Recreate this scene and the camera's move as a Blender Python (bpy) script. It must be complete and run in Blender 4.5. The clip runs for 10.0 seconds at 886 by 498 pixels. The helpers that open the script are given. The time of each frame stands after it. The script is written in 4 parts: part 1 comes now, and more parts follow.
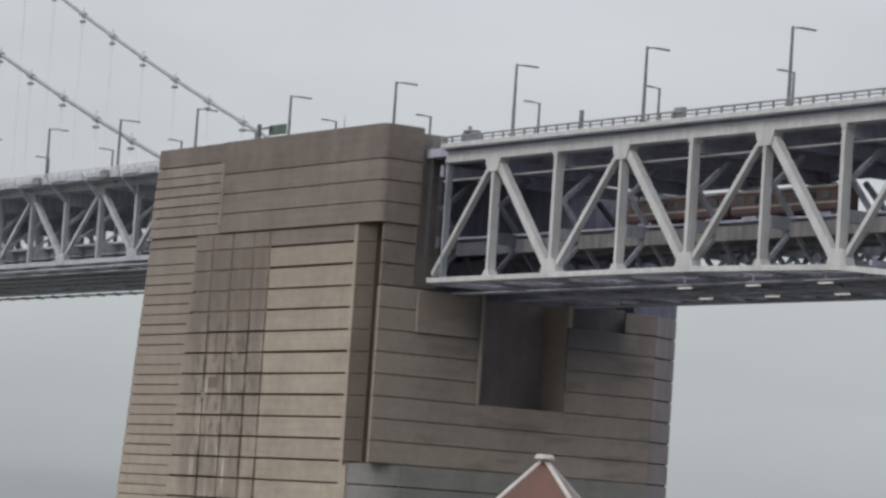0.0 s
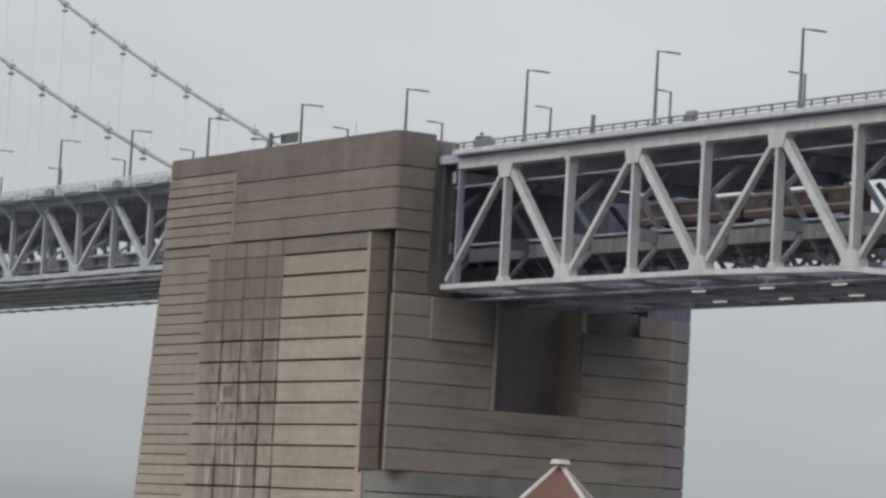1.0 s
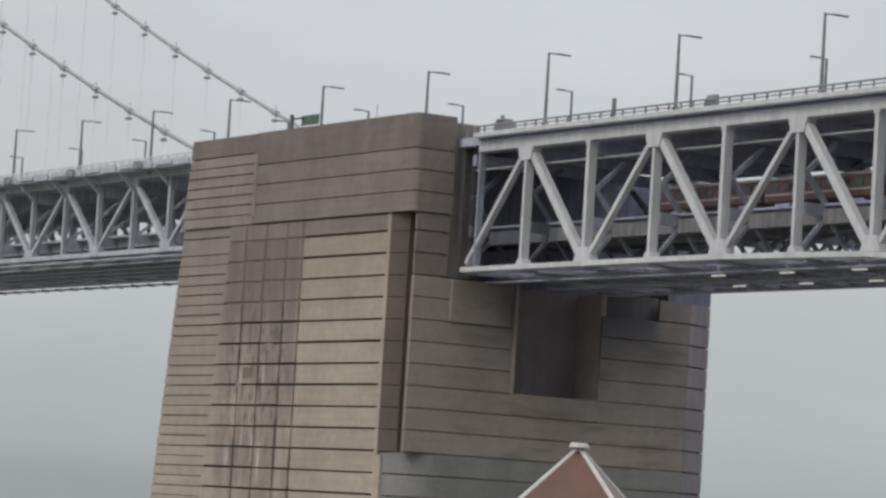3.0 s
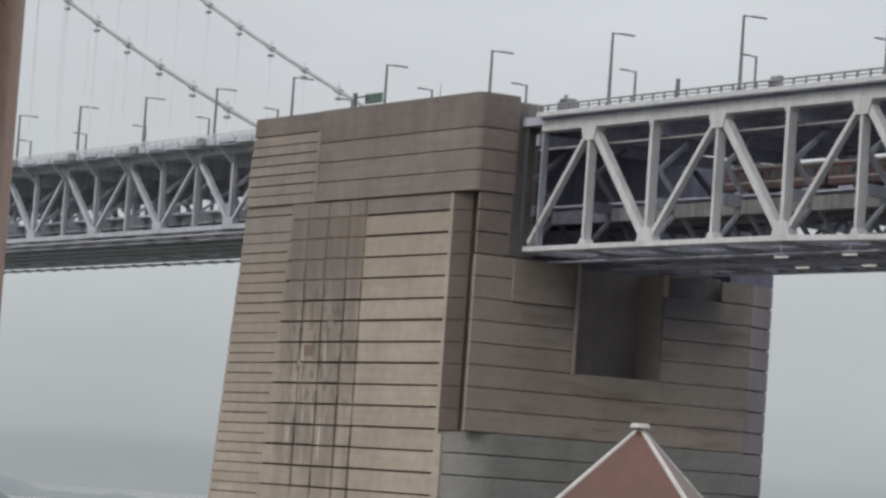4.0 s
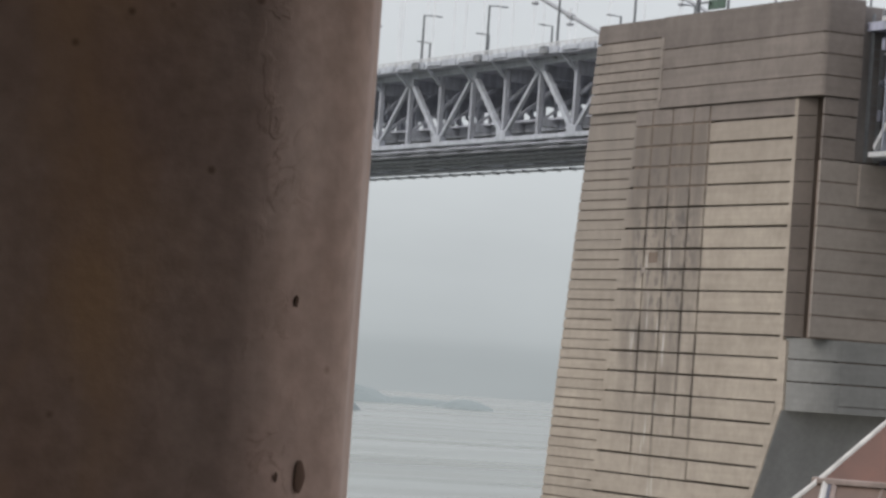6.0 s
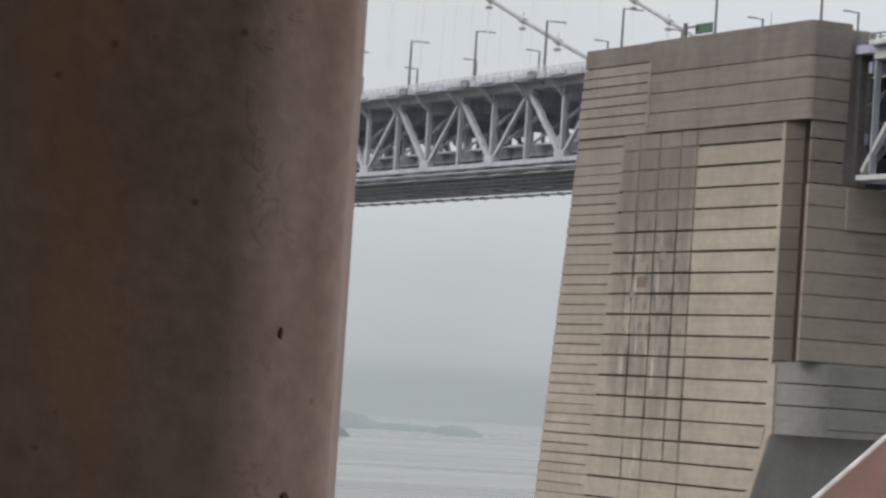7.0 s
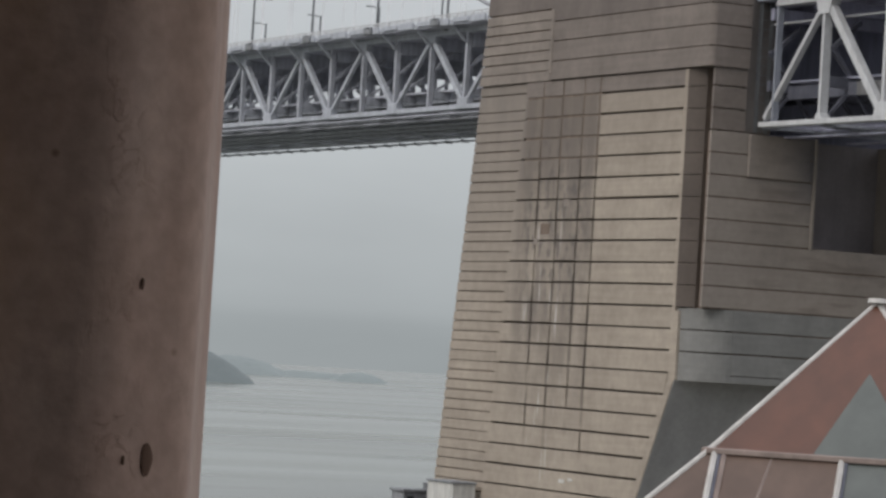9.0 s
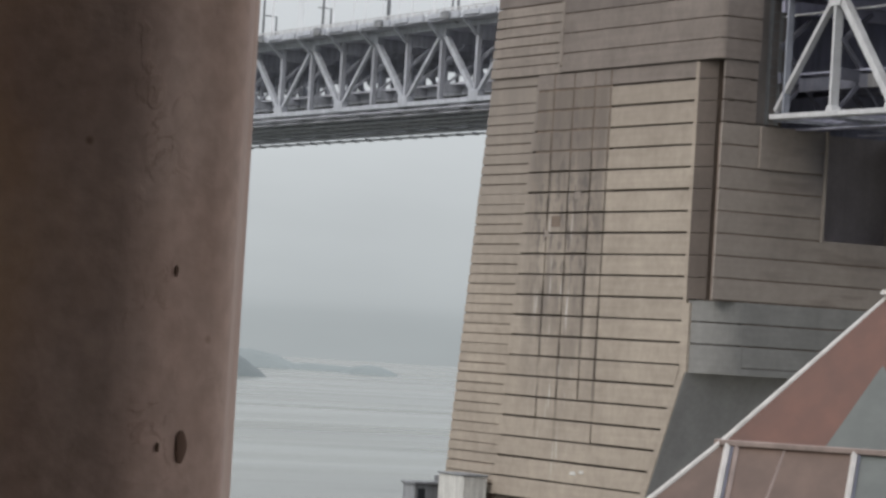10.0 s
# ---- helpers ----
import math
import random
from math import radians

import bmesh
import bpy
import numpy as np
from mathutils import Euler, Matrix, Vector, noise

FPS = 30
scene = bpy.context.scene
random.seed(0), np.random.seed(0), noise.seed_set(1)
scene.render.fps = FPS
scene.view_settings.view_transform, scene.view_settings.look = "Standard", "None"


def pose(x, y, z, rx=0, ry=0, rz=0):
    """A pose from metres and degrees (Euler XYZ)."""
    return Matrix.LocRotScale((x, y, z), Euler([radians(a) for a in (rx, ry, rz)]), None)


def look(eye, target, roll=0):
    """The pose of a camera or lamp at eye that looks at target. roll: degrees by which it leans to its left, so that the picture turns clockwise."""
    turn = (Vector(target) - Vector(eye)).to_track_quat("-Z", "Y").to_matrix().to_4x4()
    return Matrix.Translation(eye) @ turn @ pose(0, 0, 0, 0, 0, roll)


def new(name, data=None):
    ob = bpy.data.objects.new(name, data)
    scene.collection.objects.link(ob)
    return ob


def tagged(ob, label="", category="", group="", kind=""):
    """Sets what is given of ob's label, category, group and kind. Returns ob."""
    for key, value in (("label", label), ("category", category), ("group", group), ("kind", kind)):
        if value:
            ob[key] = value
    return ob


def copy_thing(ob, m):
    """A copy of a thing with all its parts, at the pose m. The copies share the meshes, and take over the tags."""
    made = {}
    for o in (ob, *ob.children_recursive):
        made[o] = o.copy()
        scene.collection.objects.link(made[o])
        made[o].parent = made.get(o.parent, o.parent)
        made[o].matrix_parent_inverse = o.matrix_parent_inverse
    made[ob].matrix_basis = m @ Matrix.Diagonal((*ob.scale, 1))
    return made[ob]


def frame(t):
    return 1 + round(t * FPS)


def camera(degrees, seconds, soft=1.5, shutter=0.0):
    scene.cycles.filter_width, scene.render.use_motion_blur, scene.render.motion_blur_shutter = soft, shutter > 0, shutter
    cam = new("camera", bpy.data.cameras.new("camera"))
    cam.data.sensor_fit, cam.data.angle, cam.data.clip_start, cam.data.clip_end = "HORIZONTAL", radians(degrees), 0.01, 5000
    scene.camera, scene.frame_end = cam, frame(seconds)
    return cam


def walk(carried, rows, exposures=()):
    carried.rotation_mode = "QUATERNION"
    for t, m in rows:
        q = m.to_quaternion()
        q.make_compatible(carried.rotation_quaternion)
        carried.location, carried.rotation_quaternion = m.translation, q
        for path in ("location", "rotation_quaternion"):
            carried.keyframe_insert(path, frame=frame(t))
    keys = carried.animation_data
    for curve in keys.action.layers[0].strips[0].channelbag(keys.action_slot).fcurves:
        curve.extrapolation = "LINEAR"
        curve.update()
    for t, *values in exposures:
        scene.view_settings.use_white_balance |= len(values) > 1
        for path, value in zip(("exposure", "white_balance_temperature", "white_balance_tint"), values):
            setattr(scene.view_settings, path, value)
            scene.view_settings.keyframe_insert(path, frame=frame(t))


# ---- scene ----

# The bridge runs along +y; x = 0, y = 0 is the near upright corner of the anchorage; water level is z = 0.
cam = camera(15.0, 10.0, soft=2.8)
EYE = (-226.316, -371.460, 30.0)
ROWS = [
    # t, dx, dy, dz, yaw, pitch, lean
    (0, -0.0018, 0.0012, 0.0013, -32.447, 4.765, 3.873),
    (0.1, -0.0018, 0.0012, 0.0013, -32.100, 4.977, 3.801),
    (0.2, -0.0018, 0.0012, 0.0013, -31.900, 5.131, 3.729),
    (0.3, -0.0018, 0.0012, 0.0013, -32.065, 5.176, 3.656),
    (0.4, -0.0018, 0.0012, 0.0013, -32.242, 5.250, 3.584),
    (0.5, -0.0018, 0.0012, 0.0013, -32.426, 5.329, 3.512),
    (0.6, -0.0018, 0.0012, 0.0013, -32.528, 5.249, 3.446),
    (0.7, -0.0018, 0.0012, 0.0013, -32.264, 5.129, 3.380),
    (0.8, -0.0018, 0.0012, 0.0013, -32.138, 5.106, 3.313),
    (0.9, -0.0018, 0.0012, 0.0013, -32.135, 5.130, 3.247),
    (1, -0.0018, 0.0012, 0.0013, -32.216, 4.860, 3.181),
    (1.1, -0.0018, 0.0012, 0.0013, -32.332, 4.676, 3.198),
    (1.2, -0.0018, 0.0012, 0.0013, -32.519, 4.622, 3.215),
    (1.3, -0.0018, 0.0012, 0.0013, -32.854, 4.559, 3.231),
    (1.4, -0.0018, 0.0012, 0.0013, -32.944, 4.692, 3.248),
    (1.5, -0.0018, 0.0012, 0.0013, -32.905, 4.737, 3.265),
    (1.6, -0.0018, 0.0012, 0.0013, -32.778, 4.881, 3.220),
    (1.7, -0.0018, 0.0012, 0.0013, -32.621, 5.194, 3.174),
    (1.8, -0.0018, 0.0012, 0.0013, -32.583, 5.356, 3.129),
    (1.9, -0.0018, 0.0012, 0.0013, -32.416, 5.404, 3.083),
    (2, -0.0018, 0.0012, 0.0013, -32.609, 5.418, 3.038),
    (2.1, -0.0018, 0.0012, 0.0013, -32.716, 5.563, 3.143),
    (2.2, -0.0018, 0.0012, 0.0013, -32.634, 5.519, 3.247),
    (2.3, -0.0018, 0.0012, 0.0013, -32.496, 5.605, 3.352),
    (2.4, -0.0018, 0.0012, 0.0013, -32.485, 5.324, 3.456),
    (2.5, -0.0018, 0.0012, 0.0013, -32.453, 5.018, 3.561),
    (2.6, -0.0018, 0.0012, 0.0013, -32.289, 4.921, 3.528),
    (2.7, -0.0018, 0.0012, 0.0013, -32.179, 4.815, 3.495),
    (3.8, -0.0018, 0.0012, 0.0013, -31.328, 4.292, 3.924),
    (3.9, -0.0018, 0.0012, 0.0013, -31.320, 4.305, 3.987),
    (4, -0.0018, 0.0012, 0.0013, -30.852, 4.120, 4.050),
    (4.1, -0.0018, 0.0012, 0.0013, -30.476, 4.088, 3.904),
    (4.2, -0.0086, 0.0044, 0.0013, -29.683, 4.069, 3.758),
    (4.3, -0.0107, 0.0053, 0.0015, -28.894, 4.219, 3.613),
    (4.4, -0.0127, 0.0063, 0.0017, -28.348, 4.351, 3.467),
    (4.5, -0.0147, 0.0072, 0.0019, -27.758, 4.349, 3.321),
    (4.6, -0.0164, 0.0081, 0.0012, -27.472, 4.241, 3.382),
    (4.7, -0.0181, 0.0090, 0.0006, -26.774, 4.051, 3.442),
    (4.8, -0.0198, 0.0099, -0.0001, -26.470, 3.732, 3.503),
    (4.9, -0.0215, 0.0108, -0.0007, -25.942, 3.246, 3.563),
    (5, -0.0232, 0.0117, -0.0014, -25.320, 3.210, 3.624),
    (5.1, -0.0231, 0.0116, -0.0021, -24.978, 3.096, 3.761),
    (5.2, -0.0229, 0.0116, -0.0028, -24.569, 2.869, 3.898),
    (5.3, -0.0228, 0.0115, -0.0036, -24.527, 2.573, 4.034),
    (5.4, -0.0226, 0.0115, -0.0043, -24.703, 2.464, 4.171),
    (5.5, -0.0225, 0.0114, -0.0050, -24.982, 2.179, 4.308),
    (5.6, -0.0208, 0.0106, -0.0053, -25.054, 2.235, 4.213),
    (5.7, -0.0191, 0.0098, -0.0057, -25.168, 2.131, 4.117),
    (6.8, -0.0227, 0.0115, -0.0038, -24.945, 2.418, 3.881),
    (6.9, -0.0197, 0.0099, -0.0022, -25.176, 2.555, 3.821),
    (7, -0.0167, 0.0084, -0.0006, -25.290, 2.575, 3.762),
    (7.1, -0.0136, 0.0069, -0.0002, -25.263, 2.743, 3.651),
    (7.2, -0.0106, 0.0053, 0.0002, -25.222, 2.738, 3.540),
    (7.3, -0.0075, 0.0038, 0.0007, -25.503, 2.798, 3.428),
    (7.4, -0.0045, 0.0022, 0.0011, -25.951, 2.433, 3.317),
    (7.5, -0.0014, 0.0007, 0.0015, -26.384, 2.382, 3.206),
    (7.6, 0.0014, -0.0007, 0.0021, -26.525, 2.743, 3.202),
    (7.7, 0.0043, -0.0022, 0.0028, -26.552, 2.899, 3.198),
    (7.8, 0.0071, -0.0036, 0.0034, -27.026, 2.958, 3.194),
    (7.9, 0.0100, -0.0051, 0.0041, -27.188, 3.089, 3.190),
    (8, 0.0128, -0.0065, 0.0047, -27.370, 3.336, 3.186),
    (8.1, 0.0150, -0.0075, 0.0039, -27.311, 3.464, 3.180),
    (8.2, 0.0172, -0.0086, 0.0032, -27.584, 3.658, 3.174),
    (8.3, 0.0193, -0.0096, 0.0024, -27.706, 3.187, 3.169),
    (8.4, 0.0215, -0.0107, 0.0017, -27.777, 2.989, 3.163),
    (8.5, 0.0237, -0.0117, 0.0009, -27.623, 2.903, 3.157),
    (8.6, 0.0223, -0.0110, 0.0015, -27.393, 2.432, 3.233),
    (8.7, 0.0209, -0.0104, 0.0021, -27.120, 2.040, 3.309),
    (8.8, 0.0195, -0.0097, 0.0028, -27.212, 2.126, 3.384),
    (8.9, 0.0181, -0.0091, 0.0034, -26.998, 2.208, 3.460),
    (9, 0.0167, -0.0084, 0.0040, -26.979, 1.786, 3.536),
    (9.1, 0.0142, -0.0071, 0.0036, -26.902, 1.298, 3.488),
    (9.2, 0.0117, -0.0059, 0.0032, -26.964, 1.803, 3.440),
    (9.3, 0.0093, -0.0046, 0.0027, -26.814, 2.017, 3.392),
    (9.4, 0.0068, -0.0034, 0.0023, -26.506, 2.597, 3.344),
    (9.5, 0.0043, -0.0021, 0.0019, -26.472, 2.412, 3.296),
    (9.6, 0.0032, -0.0015, 0.0011, -26.663, 2.308, 3.333),
    (9.7, 0.0021, -0.0009, 0.0003, -26.695, 2.040, 3.370),
    (9.8, 0.0009, -0.0003, -0.0006, -26.727, 1.873, 3.408),
    (9.9, -0.0002, 0.0003, -0.0014, -26.865, 1.855, 3.445),
    (10, -0.0013, 0.0009, -0.0022, -26.803, 1.649, 3.482),
]
walk(cam, [(t, pose(EYE[0] + dx, EYE[1] + dy, EYE[2] + dz, 90 + pitch, 0, yaw) @ pose(0, 0, 0, 0, 0, lean))
           for t, dx, dy, dz, yaw, pitch, lean in ROWS],
     [(0.0, 0.0), (3.8, 0.02), (4.2, 0.07), (4.6, 0.02), (5.0, 0.08), (5.2, 0.05), (5.5, 0.24), (6.8, 0.24), (7.0, 0.22), (7.5, 0.22), (7.8, 0.04), (8.0, 0.0), (8.5, 0.0), (9.0, -0.01), (9.5, 0.2), (10.0, 0.22)])

# ---------------------------------------------------------------- light
world = bpy.data.worlds.new("overcast")
scene.world = world
world.use_nodes = True
wn, wl = world.node_tree.nodes, world.node_tree.links
wn.clear()
w_out = wn.new("ShaderNodeOutputWorld")
w_bg = wn.new("ShaderNodeBackground")
w_sky = wn.new("ShaderNodeTexSky")
w_sky.sky_type = "NISHITA"
w_sky.sun_disc = False
w_sky.sun_elevation, w_sky.sun_rotation = radians(40), radians(-82)
w_sky.air_density, w_sky.dust_density = 1.0, 4.0
w_co = wn.new("ShaderNodeTexCoord")
w_sep = wn.new("ShaderNodeSeparateXYZ")
w_ramp = wn.new("ShaderNodeValToRGB")
stops = [(0.0, (0.345, 0.375, 0.387)), (0.0065, (0.352, 0.382, 0.395)), (0.0125, (0.41, 0.441, 0.455)), (0.055, (0.505, 0.536, 0.555)), (0.11, (0.585, 0.612, 0.638)),
         (0.17, (0.635, 0.662, 0.695)), (0.5, (0.95, 0.97, 1.04)), (1.0, (1.35, 1.36, 1.45))]
w_ramp.color_ramp.elements[1].position = 0.001
for i, (at, c) in enumerate(stops):
    el = w_ramp.color_ramp.elements[i] if i < 2 else w_ramp.color_ramp.elements.new(at)
    el.position, el.color = at, (*c, 1)
w_map = wn.new("ShaderNodeMapping")
w_map.inputs["Scale"].default_value = (5, 5, 16)
w_noise = wn.new("ShaderNodeTexNoise")
w_noise.inputs["Scale"].default_value, w_noise.inputs["Detail"].default_value = 1.3, 5
w_rng = wn.new("ShaderNodeMapRange")
for k, v in (("From Min", 0.3), ("From Max", 0.7), ("To Min", 0.93), ("To Max", 1.06)):
    w_rng.inputs[k].default_value = v
w_mul = wn.new("ShaderNodeMix")
w_mul.data_type, w_mul.blend_type = "RGBA", "MULTIPLY"
w_mul.inputs["Factor"].default_value = 1.0
w_mix = wn.new("ShaderNodeMix")
w_mix.data_type = "RGBA"
w_mix.inputs["Factor"].default_value = 0.94
w_dim = wn.new("ShaderNodeMix")
w_dim.data_type, w_dim.blend_type = "RGBA", "MULTIPLY"
w_dim.inputs["Factor"].default_value = 1.0
w_dim.inputs["B"].default_value = (0.1, 0.1, 0.1, 1)
wl.new(w_co.outputs["Generated"], w_sep.inputs[0])
wl.new(w_sep.outputs["Z"], w_ramp.inputs[0])
wl.new(w_co.outputs["Generated"], w_map.inputs["Vector"])
wl.new(w_map.outputs[0], w_noise.inputs["Vector"])
wl.new(w_noise.outputs["Fac"], w_rng.inputs["Value"])
wl.new(w_ramp.outputs["Color"], w_mul.inputs["A"])
wl.new(w_rng.outputs[0], w_mul.inputs["B"])
wl.new(w_sky.outputs[0], w_dim.inputs["A"])
wl.new(w_dim.outputs["Result"], w_mix.inputs["A"])
wl.new(w_mul.outputs["Result"], w_mix.inputs["B"])
wl.new(w_mix.outputs["Result"], w_bg.inputs["Color"])
w_bg.inputs["Strength"].default_value = 1.0
wl.new(w_bg.outputs[0], w_out.inputs[0])

sun_data = bpy.data.lights.new("sun", "SUN")
sun_data.energy, sun_data.angle, sun_data.color = 1.1, radians(25), (1.0, 0.95, 0.88)
sun = new("sun", sun_data)
sun.matrix_world = look((-300, -70, 250), (0, 0, 0))

# ---------------------------------------------------------------- materials


def ramp(nodes, links, src, a, b, ca, cb):
    r = nodes.new("ShaderNodeValToRGB")
    r.color_ramp.elements[0].position, r.color_ramp.elements[1].position = a, b
    r.color_ramp.elements[0].color, r.color_ramp.elements[1].color = (*ca, 1), (*cb, 1)
    links.new(src, r.inputs[0])
    return r.outputs["Color"]


def mixed(nodes, links, fac, a, b, blend="MIX"):
    m = nodes.new("ShaderNodeMix")
    m.data_type, m.blend_type = "RGBA", blend
    if isinstance(fac, float):
        m.inputs["Factor"].default_value = fac
    else:
        links.new(fac, m.inputs["Factor"])
    for key, v in (("A", a), ("B", b)):
        if isinstance(v, tuple):
            m.inputs[key].default_value = (*v, 1)
        else:
            links.new(v, m.inputs[key])
    return m.outputs["Result"]


def noise_tex(nodes, links, vec, scale, detail=4, stretch=None):
    if stretch:
        mp = nodes.new("ShaderNodeMapping")
        mp.inputs["Scale"].default_value = stretch
        links.new(vec, mp.inputs["Vector"])
        vec = mp.outputs[0]
    n = nodes.new("ShaderNodeTexNoise")
    n.inputs["Scale"].default_value, n.inputs["Detail"].default_value = scale, detail
    links.new(vec, n.inputs["Vector"])
    return n.outputs["Fac"]


def base_mat(name, rough=0.8, metal=0.0):
    m = bpy.data.materials.new(name)
    m.use_nodes = True
    n, l = m.node_tree.nodes, m.node_tree.links
    b = n["Principled BSDF"]
    b.inputs["Roughness"].default_value, b.inputs["Metallic"].default_value = rough, metal
    geo = n.new("ShaderNodeNewGeometry")
    return m, n, l, b, geo.outputs["Position"]


def bump(n, l, b, height, strength, dist):
    bp = n.new("ShaderNodeBump")
    bp.inputs["Strength"].default_value, bp.inputs["Distance"].default_value = strength, dist
    l.new(height, bp.inputs["Height"])
    l.new(bp.outputs[0], b.inputs["Normal"])


def weathered(name, light, dark, scale=0.3, rough=0.85, streak=0.4, vary=0.12, grain=2.0, relief=0.03, metal=0.0, bands=0.0):
    """A surface with patches, vertical run-off streaks, fine grain and a slight change from piece to piece."""
    m, n, l, b, pos = base_mat(name, rough, metal)
    patch = noise_tex(n, l, pos, scale, 6)
    col = ramp(n, l, patch, 0.3, 0.72, dark, light)
    run = noise_tex(n, l, pos, 1.0, 4, (scale * 3.5, scale * 3.5, scale * 0.35))
    run_c = ramp(n, l, run, 0.42, 0.68, (1 - streak, 1 - streak, 1 - streak), (1, 1, 1))
    col = mixed(n, l, 1.0, col, run_c, "MULTIPLY")
    if bands:
        lay = noise_tex(n, l, pos, 1.0, 4, (0.06, 0.06, 1.7))
        col = mixed(n, l, 1.0, col, ramp(n, l, lay, 0.32, 0.68, (1 - bands,) * 3, (1 + bands * 0.5,) * 3), "MULTIPLY")
        blot = noise_tex(n, l, pos, 0.55, 6)
        col = mixed(n, l, 1.0, col, ramp(n, l, blot, 0.35, 0.65, (1 - bands,) * 3, (1 + bands * 0.4,) * 3), "MULTIPLY")
    fine = noise_tex(n, l, pos, grain, 5)
    fine_c = ramp(n, l, fine, 0.3, 0.7, (0.93, 0.93, 0.93), (1.04, 1.04, 1.04))
    col = mixed(n, l, 1.0, col, fine_c, "MULTIPLY")
    info = n.new("ShaderNodeObjectInfo")
    v = ramp(n, l, info.outputs["Random"], 0, 1, (1 - vary,) * 3, (1 + vary * 0.5,) * 3)
    col = mixed(n, l, 1.0, col, v, "MULTIPLY")
    l.new(col, b.inputs["Base Color"])
    bump(n, l, b, fine, 0.5, relief)
    return m


def stained_concrete():
    """Tan concrete: grey-brown grime down one tall bay of the broad side, pale lime runs below it."""
    m = weathered("tan_concrete", (0.42, 0.362, 0.298), (0.34, 0.29, 0.238), 0.10, 0.9, 0.02, 0.05, 1.2, bands=0.08)
    n, l = m.node_tree.nodes, m.node_tree.links
    b = n["Principled BSDF"]
    src = b.inputs["Base Color"].links[0].from_socket
    geo = n.new("ShaderNodeNewGeometry")
    sep = n.new("ShaderNodeSeparateXYZ")
    l.new(geo.outputs["Position"], sep.inputs[0])

    def band(sock, lo, hi, soft):
        outs = []
        for a, c in ((lo - soft, lo + soft), (hi + soft, hi - soft)):
            r = n.new("ShaderNodeMapRange")
            r.inputs["From Min"].default_value, r.inputs["From Max"].default_value = a, c
            l.new(sock, r.inputs["Value"])
            outs.append(r.outputs[0])
        k = n.new("ShaderNodeMath")
        k.operation = "MULTIPLY"
        l.new(outs[0], k.inputs[0])
        l.new(outs[1], k.inputs[1])
        return k.outputs[0]

    def times(a, c):
        k = n.new("ShaderNodeMath")
        k.operation = "MULTIPLY"
        l.new(a, k.inputs[0])
        if isinstance(c, float):
            k.inputs[1].default_value = c
        else:
            l.new(c, k.inputs[1])
        return k.outputs[0]

    blot = noise_tex(n, l, geo.outputs["Position"], 1.0, 5, (0.3, 0.3, 0.09))
    spots = n.new("ShaderNodeMapRange")
    spots.inputs["From Min"].default_value, spots.inputs["From Max"].default_value = 0.40, 0.60
    spots.inputs["To Min"].default_value = 0.25
    l.new(blot, spots.inputs["Value"])
    across = band(sep.outputs["Y"], 28.8, 50.2, 0.9)
    shade_f = n.new("ShaderNodeMapRange")
    shade_f.inputs["To Min"].default_value = 0.75
    l.new(spots.outputs[0], shade_f.inputs["Value"])
    upper = times(times(times(across, band(sep.outputs["Z"], 53.0, 85.0, 9.0)), band(sep.outputs["Z"], 0.0, 69.4, 0.1)), shade_f.outputs[0])
    lower = times(times(across, band(sep.outputs["Z"], 26.0, 70.0, 10.0)), spots.outputs[0])
    dusty = times(times(band(sep.outputs["Y"], 4.0, 49.5, 0.4), band(sep.outputs["Z"], 61.0, 90.0, 6.0)), shade_f.outputs[0])
    col = mixed(n, l, times(dusty, 0.45), src, (0.20, 0.168, 0.143))
    col = mixed(n, l, times(upper, 0.9), col, (0.145, 0.119, 0.10))
    col = mixed(n, l, times(lower, 0.68), col, (0.165, 0.141, 0.124))
    smut = noise_tex(n, l, geo.outputs["Position"], 1.0, 6, (0.8, 0.8, 0.42))
    smut_r = n.new("ShaderNodeMapRange")
    smut_r.inputs["From Min"].default_value, smut_r.inputs["From Max"].default_value = 0.50, 0.64
    l.new(smut, smut_r.inputs["Value"])
    grimy = times(times(band(sep.outputs["Y"], 30.5, 48.5, 2.0), band(sep.outputs["Z"], 38.0, 62.0, 8.0)), smut_r.outputs[0])
    col = mixed(n, l, times(grimy, 0.75), col, (0.115, 0.10, 0.093))
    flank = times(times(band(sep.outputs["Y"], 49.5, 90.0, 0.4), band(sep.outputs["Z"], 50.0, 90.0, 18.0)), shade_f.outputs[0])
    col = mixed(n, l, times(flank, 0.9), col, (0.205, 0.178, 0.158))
    drip = noise_tex(n, l, geo.outputs["Position"], 1.0, 5, (0.5, 0.5, 0.22))
    drip_r = n.new("ShaderNodeMapRange")
    drip_r.inputs["From Min"].default_value, drip_r.inputs["From Max"].default_value = 0.40, 0.60
    l.new(drip, drip_r.inputs["Value"])
    for at in (28.6, 33.0, 39.0, 44.7):
        line = times(times(band(sep.outputs["Y"], at - 0.45, at + 0.45, 0.25), band(sep.outputs["Z"], 20.0, 68.0, 5.0)), drip_r.outputs[0])
        col = mixed(n, l, times(line, 0.7), col, (0.10, 0.083, 0.07))
    lime = noise_tex(n, l, geo.outputs["Position"], 1.0, 4, (0.9, 0.9, 0.10))
    lime_r = n.new("ShaderNodeMapRange")
    lime_r.inputs["From Min"].default_value, lime_r.inputs["From Max"].default_value = 0.60, 0.68
    l.new(lime, lime_r.inputs["Value"])
    runs = times(times(band(sep.outputs["Y"], 36.0, 47.0, 1.5), band(sep.outputs["Z"], 15.0, 50.0, 6.0)), lime_r.outputs[0])
    col = mixed(n, l, times(runs, 0.7), col, (0.60, 0.57, 0.53))
    l.new(col, b.inputs["Base Color"])
    return m


